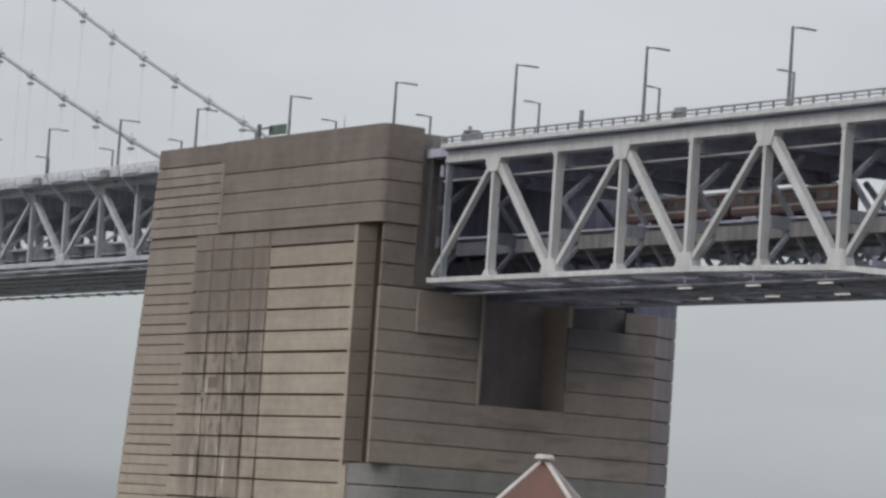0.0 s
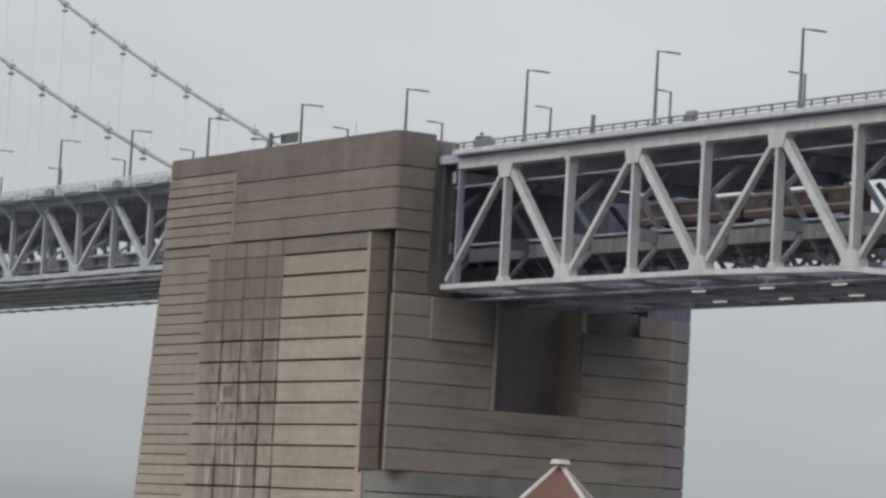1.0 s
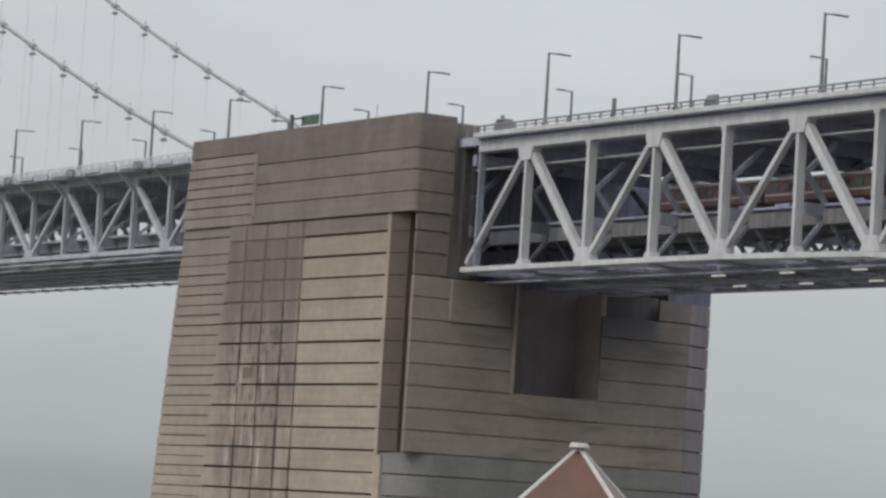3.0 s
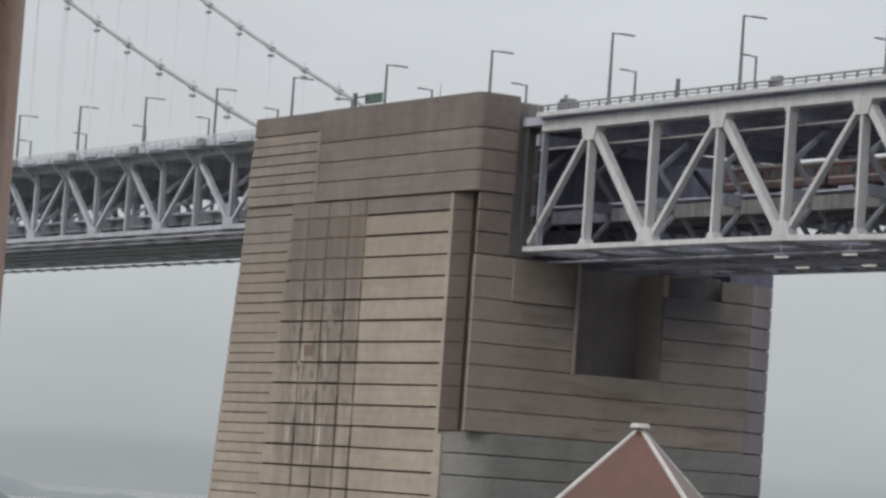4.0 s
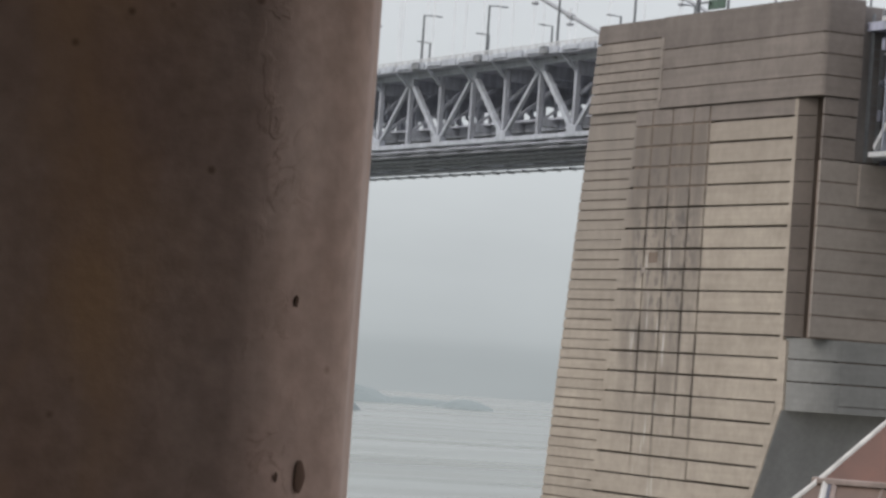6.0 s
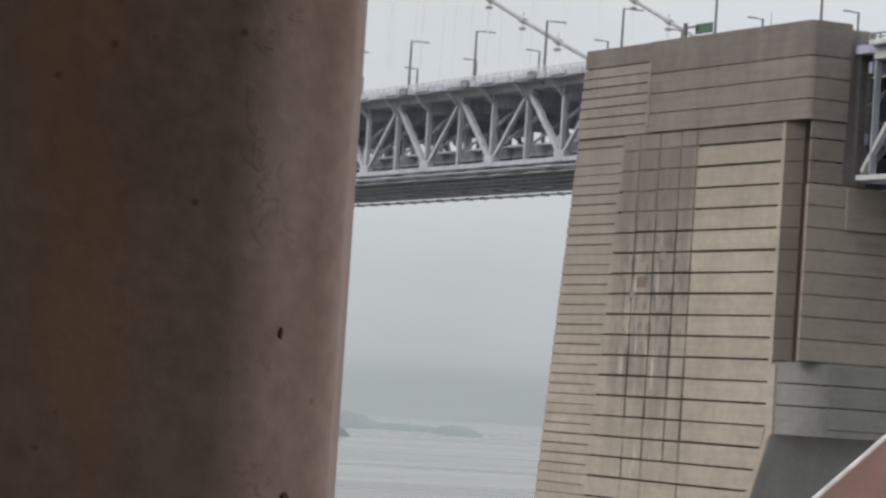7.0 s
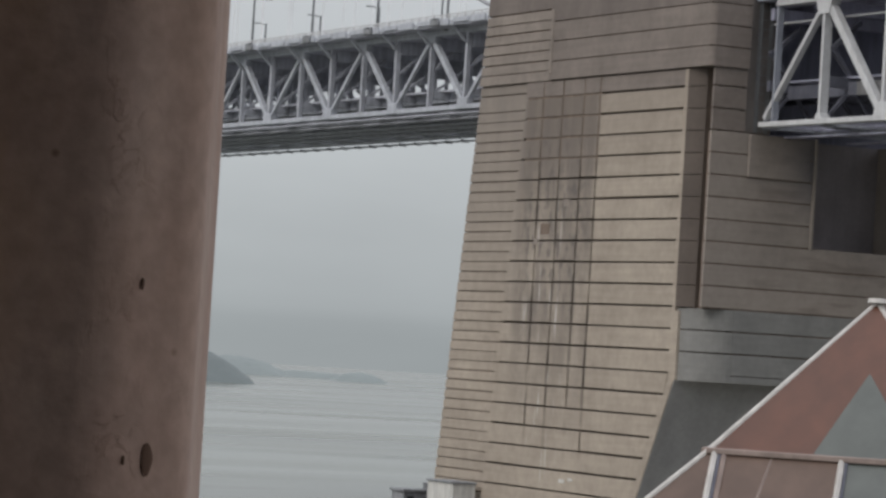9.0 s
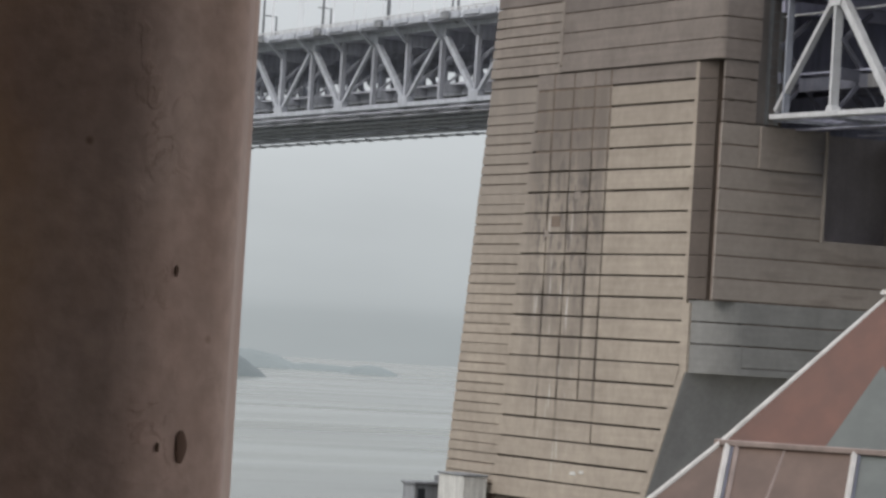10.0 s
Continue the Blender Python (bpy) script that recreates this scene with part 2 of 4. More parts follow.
def soot_shade_end():
    """Grey-brown concrete of the end face: soot and deck shade painted down from the bridge seat, brown smears across
    the lifts.
    """
    m = weathered("soot_shade_concrete", (0.335, 0.29, 0.253), (0.245, 0.212, 0.187), 0.07, 0.9, 0.06, 0.05, 1.2, bands=0.05)
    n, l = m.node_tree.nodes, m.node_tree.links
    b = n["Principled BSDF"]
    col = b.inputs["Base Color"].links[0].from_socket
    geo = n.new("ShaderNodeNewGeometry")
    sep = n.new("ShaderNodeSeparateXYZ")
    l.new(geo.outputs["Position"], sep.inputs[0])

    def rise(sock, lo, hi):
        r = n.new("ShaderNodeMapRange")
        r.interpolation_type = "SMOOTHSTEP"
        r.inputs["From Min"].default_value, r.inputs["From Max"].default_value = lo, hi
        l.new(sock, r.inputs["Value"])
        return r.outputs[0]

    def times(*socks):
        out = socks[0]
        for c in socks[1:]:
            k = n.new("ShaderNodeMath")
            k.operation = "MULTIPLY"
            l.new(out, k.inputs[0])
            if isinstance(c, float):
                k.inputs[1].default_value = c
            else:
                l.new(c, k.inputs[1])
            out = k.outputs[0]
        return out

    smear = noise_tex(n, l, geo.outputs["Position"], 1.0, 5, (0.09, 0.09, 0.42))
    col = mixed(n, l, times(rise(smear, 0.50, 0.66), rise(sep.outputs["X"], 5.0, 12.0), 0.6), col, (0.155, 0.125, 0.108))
    # Darkening below the seat: soot mixed with the deck's shade, put into the colour.
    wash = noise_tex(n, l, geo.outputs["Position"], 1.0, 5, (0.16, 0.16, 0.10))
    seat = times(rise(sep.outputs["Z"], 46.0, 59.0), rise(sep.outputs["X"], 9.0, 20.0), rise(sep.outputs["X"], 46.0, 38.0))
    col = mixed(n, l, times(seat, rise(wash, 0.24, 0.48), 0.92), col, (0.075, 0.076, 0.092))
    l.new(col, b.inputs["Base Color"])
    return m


M_CONC = stained_concrete()
M_END = soot_shade_end()
M_CONC_HEAD = weathered("brown_concrete", (0.252, 0.214, 0.189), (0.19, 0.161, 0.142), 0.1, 0.9, 0.08, 0.03, 1.5, bands=0.08)
M_FLANK = weathered("faded_brown_concrete", (0.305, 0.262, 0.228), (0.228, 0.195, 0.17), 0.1, 0.9, 0.08, 0.05, 1.5, bands=0.08)
M_CONC_END = weathered("grey_brown_concrete", (0.35, 0.305, 0.268), (0.25, 0.217, 0.192), 0.07, 0.9, 0.06, 0.05, 1.2, bands=0.05)
M_CONC_GREY = weathered("plain_grey_concrete", (0.262, 0.258, 0.246), (0.205, 0.202, 0.193), 0.1, 0.9, 0.06, 0.05, 1.2, bands=0.06)
M_FOOT = weathered("foot_grey_concrete", (0.43, 0.42, 0.405), (0.34, 0.333, 0.325), 0.08, 0.9, 0.15, 0.0, 1.5)
M_CONC_TOP = weathered("soot_brown_concrete", (0.21, 0.177, 0.158), (0.155, 0.131, 0.117), 0.1, 0.9, 0.12, 0.03, 1.5, bands=0.06)
M_RETURN = weathered("shaded_brown_concrete", (0.128, 0.103, 0.087), (0.092, 0.074, 0.063), 0.1, 0.9, 0.1, 0.04, 1.5)
M_SEAL_SHADE = weathered("dark_seal_and_shade", (0.15, 0.154, 0.19), (0.105, 0.108, 0.135), 0.5, 0.8, 0.2, 0.05)
M_DULL_BROWN = weathered("dull_brown_concrete", (0.215, 0.192, 0.176), (0.14, 0.125, 0.116), 0.2, 0.9, 0.15, 0.03, 1.5)
M_GRIME = weathered("grimy_concrete", (0.235, 0.178, 0.14), (0.165, 0.124, 0.098), 0.15, 0.95, 0.35, 0.04, 1.5)
M_SHADED_END = weathered("shaded_end_concrete", (0.265, 0.242, 0.252), (0.20, 0.18, 0.188), 0.15, 0.9, 0.12, 0.0, 1.5)
M_CAVITY_SHADE = weathered("shaded_cavity_wall", (0.25, 0.255, 0.33), (0.195, 0.198, 0.26), 0.2, 0.95, 0.3, 0.0)
M_JOINT = weathered("dark_joint", (0.19, 0.158, 0.132), (0.135, 0.112, 0.094), 0.4, 0.95, 0.2, 0.0)
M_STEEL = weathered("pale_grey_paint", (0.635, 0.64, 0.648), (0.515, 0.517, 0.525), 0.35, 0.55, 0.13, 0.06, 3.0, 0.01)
M_STEEL_IN = weathered("shaded_grey_paint", (0.395, 0.415, 0.475), (0.30, 0.317, 0.365), 0.4, 0.65, 0.3, 0.06, 2.0, 0.01)
M_STEEL_FAR = weathered("hazed_blue_paint", (0.55, 0.575, 0.625), (0.43, 0.45, 0.495), 0.4, 0.6, 0.2, 0.06, 2.0, 0.01)
M_FAR_IN = weathered("hazed_inner_paint", (0.55, 0.567, 0.62), (0.44, 0.453, 0.50), 0.4, 0.65, 0.25, 0.06, 2.0, 0.01)
M_FAR_DECK = weathered("hazed_deck_soffit", (0.56, 0.57, 0.64), (0.44, 0.447, 0.505), 0.4, 0.7, 0.25, 0.06, 2.0, 0.01)
M_DARK = weathered("inner_blue_steel", (0.45, 0.457, 0.57), (0.35, 0.355, 0.45), 0.3, 0.8, 0.2, 0.1)
M_UNDER = weathered("deck_underside", (0.50, 0.51, 0.62), (0.40, 0.41, 0.50), 0.2, 0.85, 0.2, 0.0)
M_GIRDER = weathered("brownish_girder", (0.25, 0.245, 0.245), (0.18, 0.177, 0.18), 0.3, 0.75, 0.3, 0.08)
M_DECK = weathered("deck_concrete", (0.315, 0.327, 0.342), (0.235, 0.243, 0.255), 0.3, 0.85, 0.3, 0.05)
M_POLE = weathered("lamp_pole_grey", (0.20, 0.21, 0.215), (0.15, 0.155, 0.16), 1.0, 0.5, 0.1, 0.1, 4.0, 0.002, 0.3)
M_CABLE = weathered("cable_wrap", (0.345, 0.355, 0.365), (0.26, 0.267, 0.275), 0.6, 0.6, 0.15, 0.0)
M_ROPE = weathered("pale_rope", (0.80, 0.81, 0.81), (0.70, 0.71, 0.71), 0.5, 0.6, 0.05, 0.03)
M_GREEN = weathered("green_sign_back", (0.10, 0.16, 0.12), (0.07, 0.11, 0.085), 1.0, 0.6, 0.2, 0.0)
M_TRAIN = weathered("dull_red_paint", (0.105, 0.058, 0.054), (0.08, 0.046, 0.043), 0.5, 0.5, 0.15, 0.0)
M_TRAIN_TOP = weathered("train_grey", (0.40, 0.39, 0.37), (0.3, 0.29, 0.28), 0.5, 0.5, 0.15, 0.0)
M_GLASS_DK, _n, _l, _b, _p = base_mat("dark_window", 0.1)
_b.inputs["Base Color"].default_value = (0.03, 0.035, 0.04, 1)
M_RED = weathered("faded_red_sheet", (0.12, 0.047, 0.027), (0.095, 0.039, 0.023), 0.9, 0.4, 0.2, 0.05, 6.0, 0.003)
M_GREYSHEET = weathered("grey_green_sheet", (0.11, 0.12, 0.11), (0.09, 0.098, 0.09), 1.0, 0.4, 0.15, 0.05, 6.0, 0.003)
M_TAUPE = weathered("dusty_taupe_sheet", (0.14, 0.092, 0.07), (0.11, 0.07, 0.053), 0.9, 0.6, 0.2, 0.05, 6.0, 0.003)
M_ALU = weathered("white_metal_frame", (0.60, 0.58, 0.55), (0.48, 0.455, 0.425), 2.0, 0.4, 0.2, 0.04, 8.0, 0.002)
M_RUSTY = weathered("rust_tinted_frame", (0.32, 0.25, 0.22), (0.24, 0.185, 0.16), 2.0, 0.6, 0.2, 0.04, 8.0, 0.002)
M_GROUND = weathered("scrubby_ground", (0.15, 0.145, 0.12), (0.10, 0.098, 0.082), 0.1, 0.95, 0.0, 0.0, 0.8, 0.1)
M_PAVE = weathered("terrace_concrete", (0.19, 0.17, 0.155), (0.135, 0.12, 0.11), 1.0, 0.9, 0.0, 0.0, 8.0, 0.003)
M_PLASTER = weathered("brown_plaster", (0.20, 0.165, 0.14), (0.14, 0.115, 0.10), 1.0, 0.9, 0.2, 0.0, 8.0, 0.003)
M_LAMP, _n, _l, _b, _p = base_mat("lit_diffuser", 0.4)
_b.inputs["Base Color"].default_value = (0.8, 0.8, 0.78, 1)
_b.inputs["Emission Color"].default_value = (1.0, 0.98, 0.93, 1)
_b.inputs["Emission Strength"].default_value = 0.4
M_WHITE = weathered("dirty_white_wall", (0.75, 0.74, 0.70), (0.62, 0.61, 0.575), 0.5, 0.8, 0.25, 0.08)


def column_mat():
    """Old brown-painted concrete: blotches, rust bloom, hairline cracks and pinholes."""
    m, n, l, b, pos = base_mat("old_brown_paint", 0.8)
    big = noise_tex(n, l, pos, 6, 6, (1, 1, 0.55))
    col = ramp(n, l, big, 0.32, 0.7, (0.375, 0.243, 0.192), (0.462, 0.342, 0.286))
    rust = noise_tex(n, l, pos, 8, 4, (1, 1, 0.45))
    rust_f = ramp(n, l, rust, 0.40, 0.64, (0.15, 0.15, 0.15), (0.85, 0.85, 0.85))
    mid = noise_tex(n, l, pos, 45, 6)
    col = mixed(n, l, 1.0, col, ramp(n, l, mid, 0.3, 0.7, (0.86, 0.86, 0.86), (1.1, 1.1, 1.1)), "MULTIPLY")
    warp = n.new("ShaderNodeTexNoise")
    warp.inputs["Scale"].default_value = 14
    l.new(pos, warp.inputs["Vector"])
    wv = n.new("ShaderNodeVectorMath")
    wv.operation = "MULTIPLY_ADD"
    wv.inputs[1].default_value = (0.10, 0.10, 0.10)
    l.new(warp.outputs["Color"], wv.inputs[0])
    l.new(pos, wv.inputs[2])
    line = n.new("ShaderNodeTexNoise")
    line.inputs["Scale"].default_value, line.inputs["Detail"].default_value = 9, 6
    l.new(wv.outputs[0], line.inputs["Vector"])
    off = n.new("ShaderNodeMath")
    off.operation = "SUBTRACT"
    off.inputs[1].default_value = 0.5
    l.new(line.outputs["Fac"], off.inputs[0])
    ab = n.new("ShaderNodeMath")
    ab.operation = "ABSOLUTE"
    l.new(off.outputs[0], ab.inputs[0])
    crack = ramp(n, l, ab.outputs[0], 0.002, 0.012, (0.92, 0.915, 0.91), (1, 1, 1))
    where = ramp(n, l, noise_tex(n, l, pos, 8, 3), 0.38, 0.46, (0, 0, 0), (1, 1, 1))
    crack = mixed(n, l, where, crack, (1.0, 1.0, 1.0))
    col = mixed(n, l, 1.0, col, crack, "MULTIPLY")
    # flaked, crazed strip along the arris
    along = n.new("ShaderNodeVectorMath")
    along.operation = "DOT_PRODUCT"
    along.inputs[1].default_value = (math.cos(math.radians(-24.9)), math.sin(math.radians(-24.9)), 0)
    rel = n.new("ShaderNodeVectorMath")
    rel.operation = "SUBTRACT"
    rel.inputs[1].default_value = (EYE[0], EYE[1], 0)
    l.new(pos, rel.inputs[0])
    l.new(rel.outputs[0], along.inputs[0])
    dist = n.new("ShaderNodeMath")
    dist.operation = "SUBTRACT"
    dist.inputs[1].default_value = -0.158
    l.new(along.outputs["Value"], dist.inputs[0])
    dabs = n.new("ShaderNodeMath")
    dabs.operation = "ABSOLUTE"
    l.new(dist.outputs[0], dabs.inputs[0])
    side = n.new("ShaderNodeMapRange")
    for k, v in (("From Min", -0.31), ("From Max", -0.19), ("To Min", 1.0), ("To Max", 0.08)):
        side.inputs[k].default_value = v
    l.new(along.outputs["Value"], side.inputs["Value"])
    col = mixed(n, l, mixed(n, l, 1.0, rust_f, side.outputs[0], "MULTIPLY"), col, (0.54, 0.325, 0.175))
    strip = ramp(n, l, dabs.outputs[0], 0.012, 0.032, (1, 1, 1), (0, 0, 0))
    flake = n.new("ShaderNodeTexNoise")
    flake.inputs["Scale"].default_value, flake.inputs["Detail"].default_value = 30, 4
    l.new(wv.outputs[0], flake.inputs["Vector"])
    edge = n.new("ShaderNodeMath")
    edge.operation = "SUBTRACT"
    edge.inputs[1].default_value = 0.53
    l.new(flake.outputs["Fac"], edge.inputs[0])
    eabs = n.new("ShaderNodeMath")
    eabs.operation = "ABSOLUTE"
    l.new(edge.outputs[0], eabs.inputs[0])
    craze = ramp(n, l, eabs.outputs[0], 0.004, 0.045, (0.84, 0.82, 0.81), (1, 1, 1))
    sparse = ramp(n, l, noise_tex(n, l, pos, 16, 2), 0.47, 0.56, (0, 0, 0), (1, 1, 1))
    craze = mixed(n, l, sparse, (1.0, 1.0, 1.0), craze)
    col = mixed(n, l, 1.0, col, mixed(n, l, strip, (1.0, 1.0, 1.0), craze), "MULTIPLY")
    pit = n.new("ShaderNodeTexVoronoi")
    pit.inputs["Scale"].default_value = 26
    l.new(pos, pit.inputs["Vector"])
    pit_c = ramp(n, l, pit.outputs["Distance"], 0.05, 0.13, (0.55, 0.5, 0.48), (1, 1, 1))
    few = ramp(n, l, noise_tex(n, l, pos, 9, 2), 0.5, 0.56, (1, 1, 1), (0, 0, 0))
    col = mixed(n, l, 1.0, col, mixed(n, l, few, pit_c, (1.0, 1.0, 1.0)), "MULTIPLY")
    l.new(col, b.inputs["Base Color"])
    # flaked paint stands proud along the arris
    proud = ramp(n, l, flake.outputs["Fac"], 0.49, 0.55, (0, 0, 0), (1, 1, 1))
    proud = mixed(n, l, 1.0, proud, mixed(n, l, 1.0, strip, sparse, "MULTIPLY"), "MULTIPLY")
    relief = mixed(n, l, 0.45, mid, proud, "ADD")
    bump(n, l, b, relief, 0.6, 0.0022)
    return m


M_COLUMN = column_mat()
M_CHIP = weathered("bare_dark_chip", (0.17, 0.095, 0.062), (0.10, 0.058, 0.04), 20, 0.9, 0.1, 0.0, 60.0, 0.0005)


def water_mat():
    m, n, l, b, pos = base_mat("sea_water", 0.16)
    tone = noise_tex(n, l, pos, 1.0, 5, (0.0012, 0.009, 0.004))
    l.new(ramp(n, l, tone, 0.35, 0.65, (0.10, 0.11, 0.092), (0.148, 0.157, 0.135)), b.inputs["Base Color"])
    slick = noise_tex(n, l, pos, 1.0, 4, (0.002, 0.012, 0.01))
    rr = n.new("ShaderNodeMapRange")
    rr.inputs["From Min"].default_value, rr.inputs["From Max"].default_value = 0.4, 0.62
    rr.inputs["To Min"].default_value, rr.inputs["To Max"].default_value = 0.16, 0.30
    l.new(slick, rr.inputs["Value"])
    b.inputs["Specular IOR Level"].default_value = 0.2
    l.new(rr.outputs[0], b.inputs["Roughness"])
    bump(n, l, b, noise_tex(n, l, pos, 0.12, 4), 0.06, 0.5)
    return m


M_WATER = water_mat()


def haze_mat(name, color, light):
    """Far land seen through thick sea air: a glowing backdrop, the haze put into its colour."""
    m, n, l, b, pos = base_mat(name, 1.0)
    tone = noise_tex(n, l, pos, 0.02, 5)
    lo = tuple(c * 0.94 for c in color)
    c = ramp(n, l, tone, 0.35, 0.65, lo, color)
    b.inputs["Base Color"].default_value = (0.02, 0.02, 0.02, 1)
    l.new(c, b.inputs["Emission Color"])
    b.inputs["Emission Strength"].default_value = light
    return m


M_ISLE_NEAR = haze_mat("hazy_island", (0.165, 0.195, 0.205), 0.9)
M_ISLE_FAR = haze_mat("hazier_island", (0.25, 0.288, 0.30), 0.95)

# ---------------------------------------------------------------- building helpers


def mesh_of(name, bm, material):
    bmesh.ops.recalc_face_normals(bm, faces=bm.faces)
    me = bpy.data.meshes.new(name)
    bm.to_mesh(me)
    bm.free()
    me.materials.append(material)
    return me


def thing(name, at, label, category, group="", kind=""):
    ob = new(name)
    ob.location = at
    ob.empty_display_size = 0.5
    return tagged(ob, label, category, group, kind)


def origin(ob):
    v = Vector(ob.location)
    while ob.parent:
        ob = ob.parent
        v = v + Vector(ob.location)
    return v


def part(name, bm, material, parent, label="", kind=""):
    """One mesh under a thing or under a part, drawn in world places."""
    base = origin(parent)
    bmesh.ops.translate(bm, verts=bm.verts, vec=-base)
    ob = new(name, mesh_of(name, bm, material))
    ob.parent = parent
    return tagged(ob, label, "", "", kind)


def solid(name, bm, material, label, category, kind="", group=""):
    return tagged(new(name, mesh_of(name, bm, material)), label, category, group, kind)


def add_hexa(bm, c, chamfer=0.0):
    """Eight corners: four below, four above, each going round."""
    v = [bm.verts.new(p) for p in c]
    fs = [bm.faces.new([v[i] for i in f]) for f in
          ((3, 2, 1, 0), (4, 5, 6, 7), (0, 1, 5, 4), (1, 2, 6, 5), (2, 3, 7, 6), (3, 0, 4, 7))]
    if chamfer:
        es = {e for f in fs for e in f.edges}
        bmesh.ops.bevel(bm, geom=list(es), offset=chamfer, segments=1, affect="EDGES")
    return bm


def box(x0, x1, y0, y1, z0, z1, chamfer=0.0, bm=None):
    bm = bm or bmesh.new()
    return add_hexa(bm, [(x0, y0, z0), (x1, y0, z0), (x1, y1, z0), (x0, y1, z0),
                         (x0, y0, z1), (x1, y0, z1), (x1, y1, z1), (x0, y1, z1)], chamfer)


def beam(p, q, w, h, chamfer=0.0, bm=None, side=(1, 0, 0)):
    """A straight member from p to q: w across along side, h the other way."""
    bm = bm or bmesh.new()
    p, q, s = Vector(p), Vector(q), Vector(side)
    d = (q - p).normalized()
    s = (s - d * s.dot(d)).normalized()
    u = d.cross(s)
    c = [o + s * a * w / 2 + u * b * h / 2 for o in (p, q) for a, b in ((-1, -1), (1, -1), (1, 1), (-1, 1))]
    return add_hexa(bm, c, chamfer)


def tube(p, q, r0, r1=None, n=10, bm=None):
    bm = bm or bmesh.new()
    r1 = r0 if r1 is None else r1
    p, q = Vector(p), Vector(q)
    m = Matrix.Translation((p + q) / 2) @ (q - p).to_track_quat("Z", "Y").to_matrix().to_4x4()
    bmesh.ops.create_cone(bm, cap_ends=True, segments=n, radius1=r0, radius2=r1, depth=(q - p).length, matrix=m)
    return bm

# ---------------------------------------------------------------- ground, water, far land
RIGHT, AHEAD = Vector((0.907, -0.421, 0)), Vector((0.421, 0.907, 0))


def at_eye(right, ahead, z):
    """A place by metres to the side of and ahead of the terrace's standing point."""
    v = Vector((EYE[0], EYE[1], 0)) + RIGHT * right + AHEAD * ahead
    return Vector((v.x, v.y, z))


def land_height(x, y):
    r = math.hypot(x - EYE[0], y - EYE[1])
    if r < 8:
        z = 28.2
    elif r < 120:
        z = 28.2 - (r - 8) / 112 * 16.2
    else:
        z = max(6.0, 12.0 - (r - 120) / 130 * 6.0)
    shore = 84 + 6 * noise.noise((x * 0.02, 3.1, 0))
    if y > shore - 6:
        z = min(z, 6.0 - (y - shore + 6) * 0.9)
    if r > 10:
        z += 0.5 * noise.noise((x * 0.05, y * 0.05, 0.7)) * min(1, (r - 10) / 20)
    return max(z, -4.0)


bm = bmesh.new()
NX, NY = 90, 70
grid = [[bm.verts.new((-700 + 1500 * i / NX, -650 + 800 * j / NY, 0)) for j in range(NY + 1)] for i in range(NX + 1)]
for col in grid:
    for v in col:
        v.co.z = land_height(v.co.x, v.co.y)
for i in range(NX):
    for j in range(NY):
        bm.faces.new((grid[i][j], grid[i + 1][j], grid[i + 1][j + 1], grid[i][j + 1]))
solid("ground", bm, M_GROUND, "scrubby sloping ground above the shore", "ground", "structure")

bm = bmesh.new()
bmesh.ops.create_circle(bm, cap_ends=True, segments=96, radius=4900)
solid("water", bm, M_WATER, "calm grey-green sea under an overcast sky", "water", "structure")


def island(name, cx, cy, along, across, high, material, seed, label):
    """A low wooded hump: a rough-edged mound with a flat foot in the water."""
    bm = bmesh.new()
    n, rings = 48, 12
    d = Vector((cx - EYE[0], cy - EYE[1], 0)).normalized()
    s = Vector((d.y, -d.x, 0))
    prev = None
    for k in range(rings + 1):
        f = k / rings
        row = []
        for i in range(n):
            a = 2 * math.pi * i / n
            rad = 1 - f
            wob = 1 + 0.16 * noise.noise((math.cos(a) * 1.7 + seed, math.sin(a) * 1.7, f * 2))
            p = Vector((cx, cy, 0)) + s * (math.cos(a) * along * rad * wob) + d * (math.sin(a) * across * rad * wob)
            lump = noise.noise((p.x * 0.03 + seed, p.y * 0.03, 1.3))
            p.z = -1 + high * math.sin(f * math.pi / 2) ** 0.8 * (1 + 0.22 * lump) + (0.06 * high * noise.noise((p.x * 0.25, p.y * 0.25, seed)) if k else 0)
            row.append(bm.verts.new(p))
        if prev:
            for i in range(n):
                bm.faces.new((prev[i], prev[(i + 1) % n], row[(i + 1) % n], row[i]))
        prev = row
    bm.faces.new(prev)
    return solid(name, bm, material, label, "island", "structure")


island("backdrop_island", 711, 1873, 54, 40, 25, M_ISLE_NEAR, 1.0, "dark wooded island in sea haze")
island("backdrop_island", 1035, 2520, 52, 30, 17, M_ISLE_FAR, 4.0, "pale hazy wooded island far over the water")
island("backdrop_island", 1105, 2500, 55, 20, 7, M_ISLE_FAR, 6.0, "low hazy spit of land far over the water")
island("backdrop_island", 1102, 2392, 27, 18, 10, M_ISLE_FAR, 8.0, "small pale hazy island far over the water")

# ---------------------------------------------------------------- anchorage
TOP, HEADLOW, LIFT, FOOT = 82.2, 69.3, 2.885, 4.0
SEAT = 61.15
GAP = 0.27


def y_far(z):
    return 63.0 + (TOP - z) * 0.132


def y_left(z):
    return 49.6 + (69.4 - z) * 0.117


def y_right(z):
    return 4.9 + max(0.0, 28.5 - z) * 0.49


def y_groove(z):
    """Where the grooves stop short of the edge."""
    return y_right(z) + 1.4


anchorage = thing("bridge_anchorage", (24, 30, FOOT), "massive tan concrete bridge anchorage with grooved faces and dark run-off stains", "bridge pier")

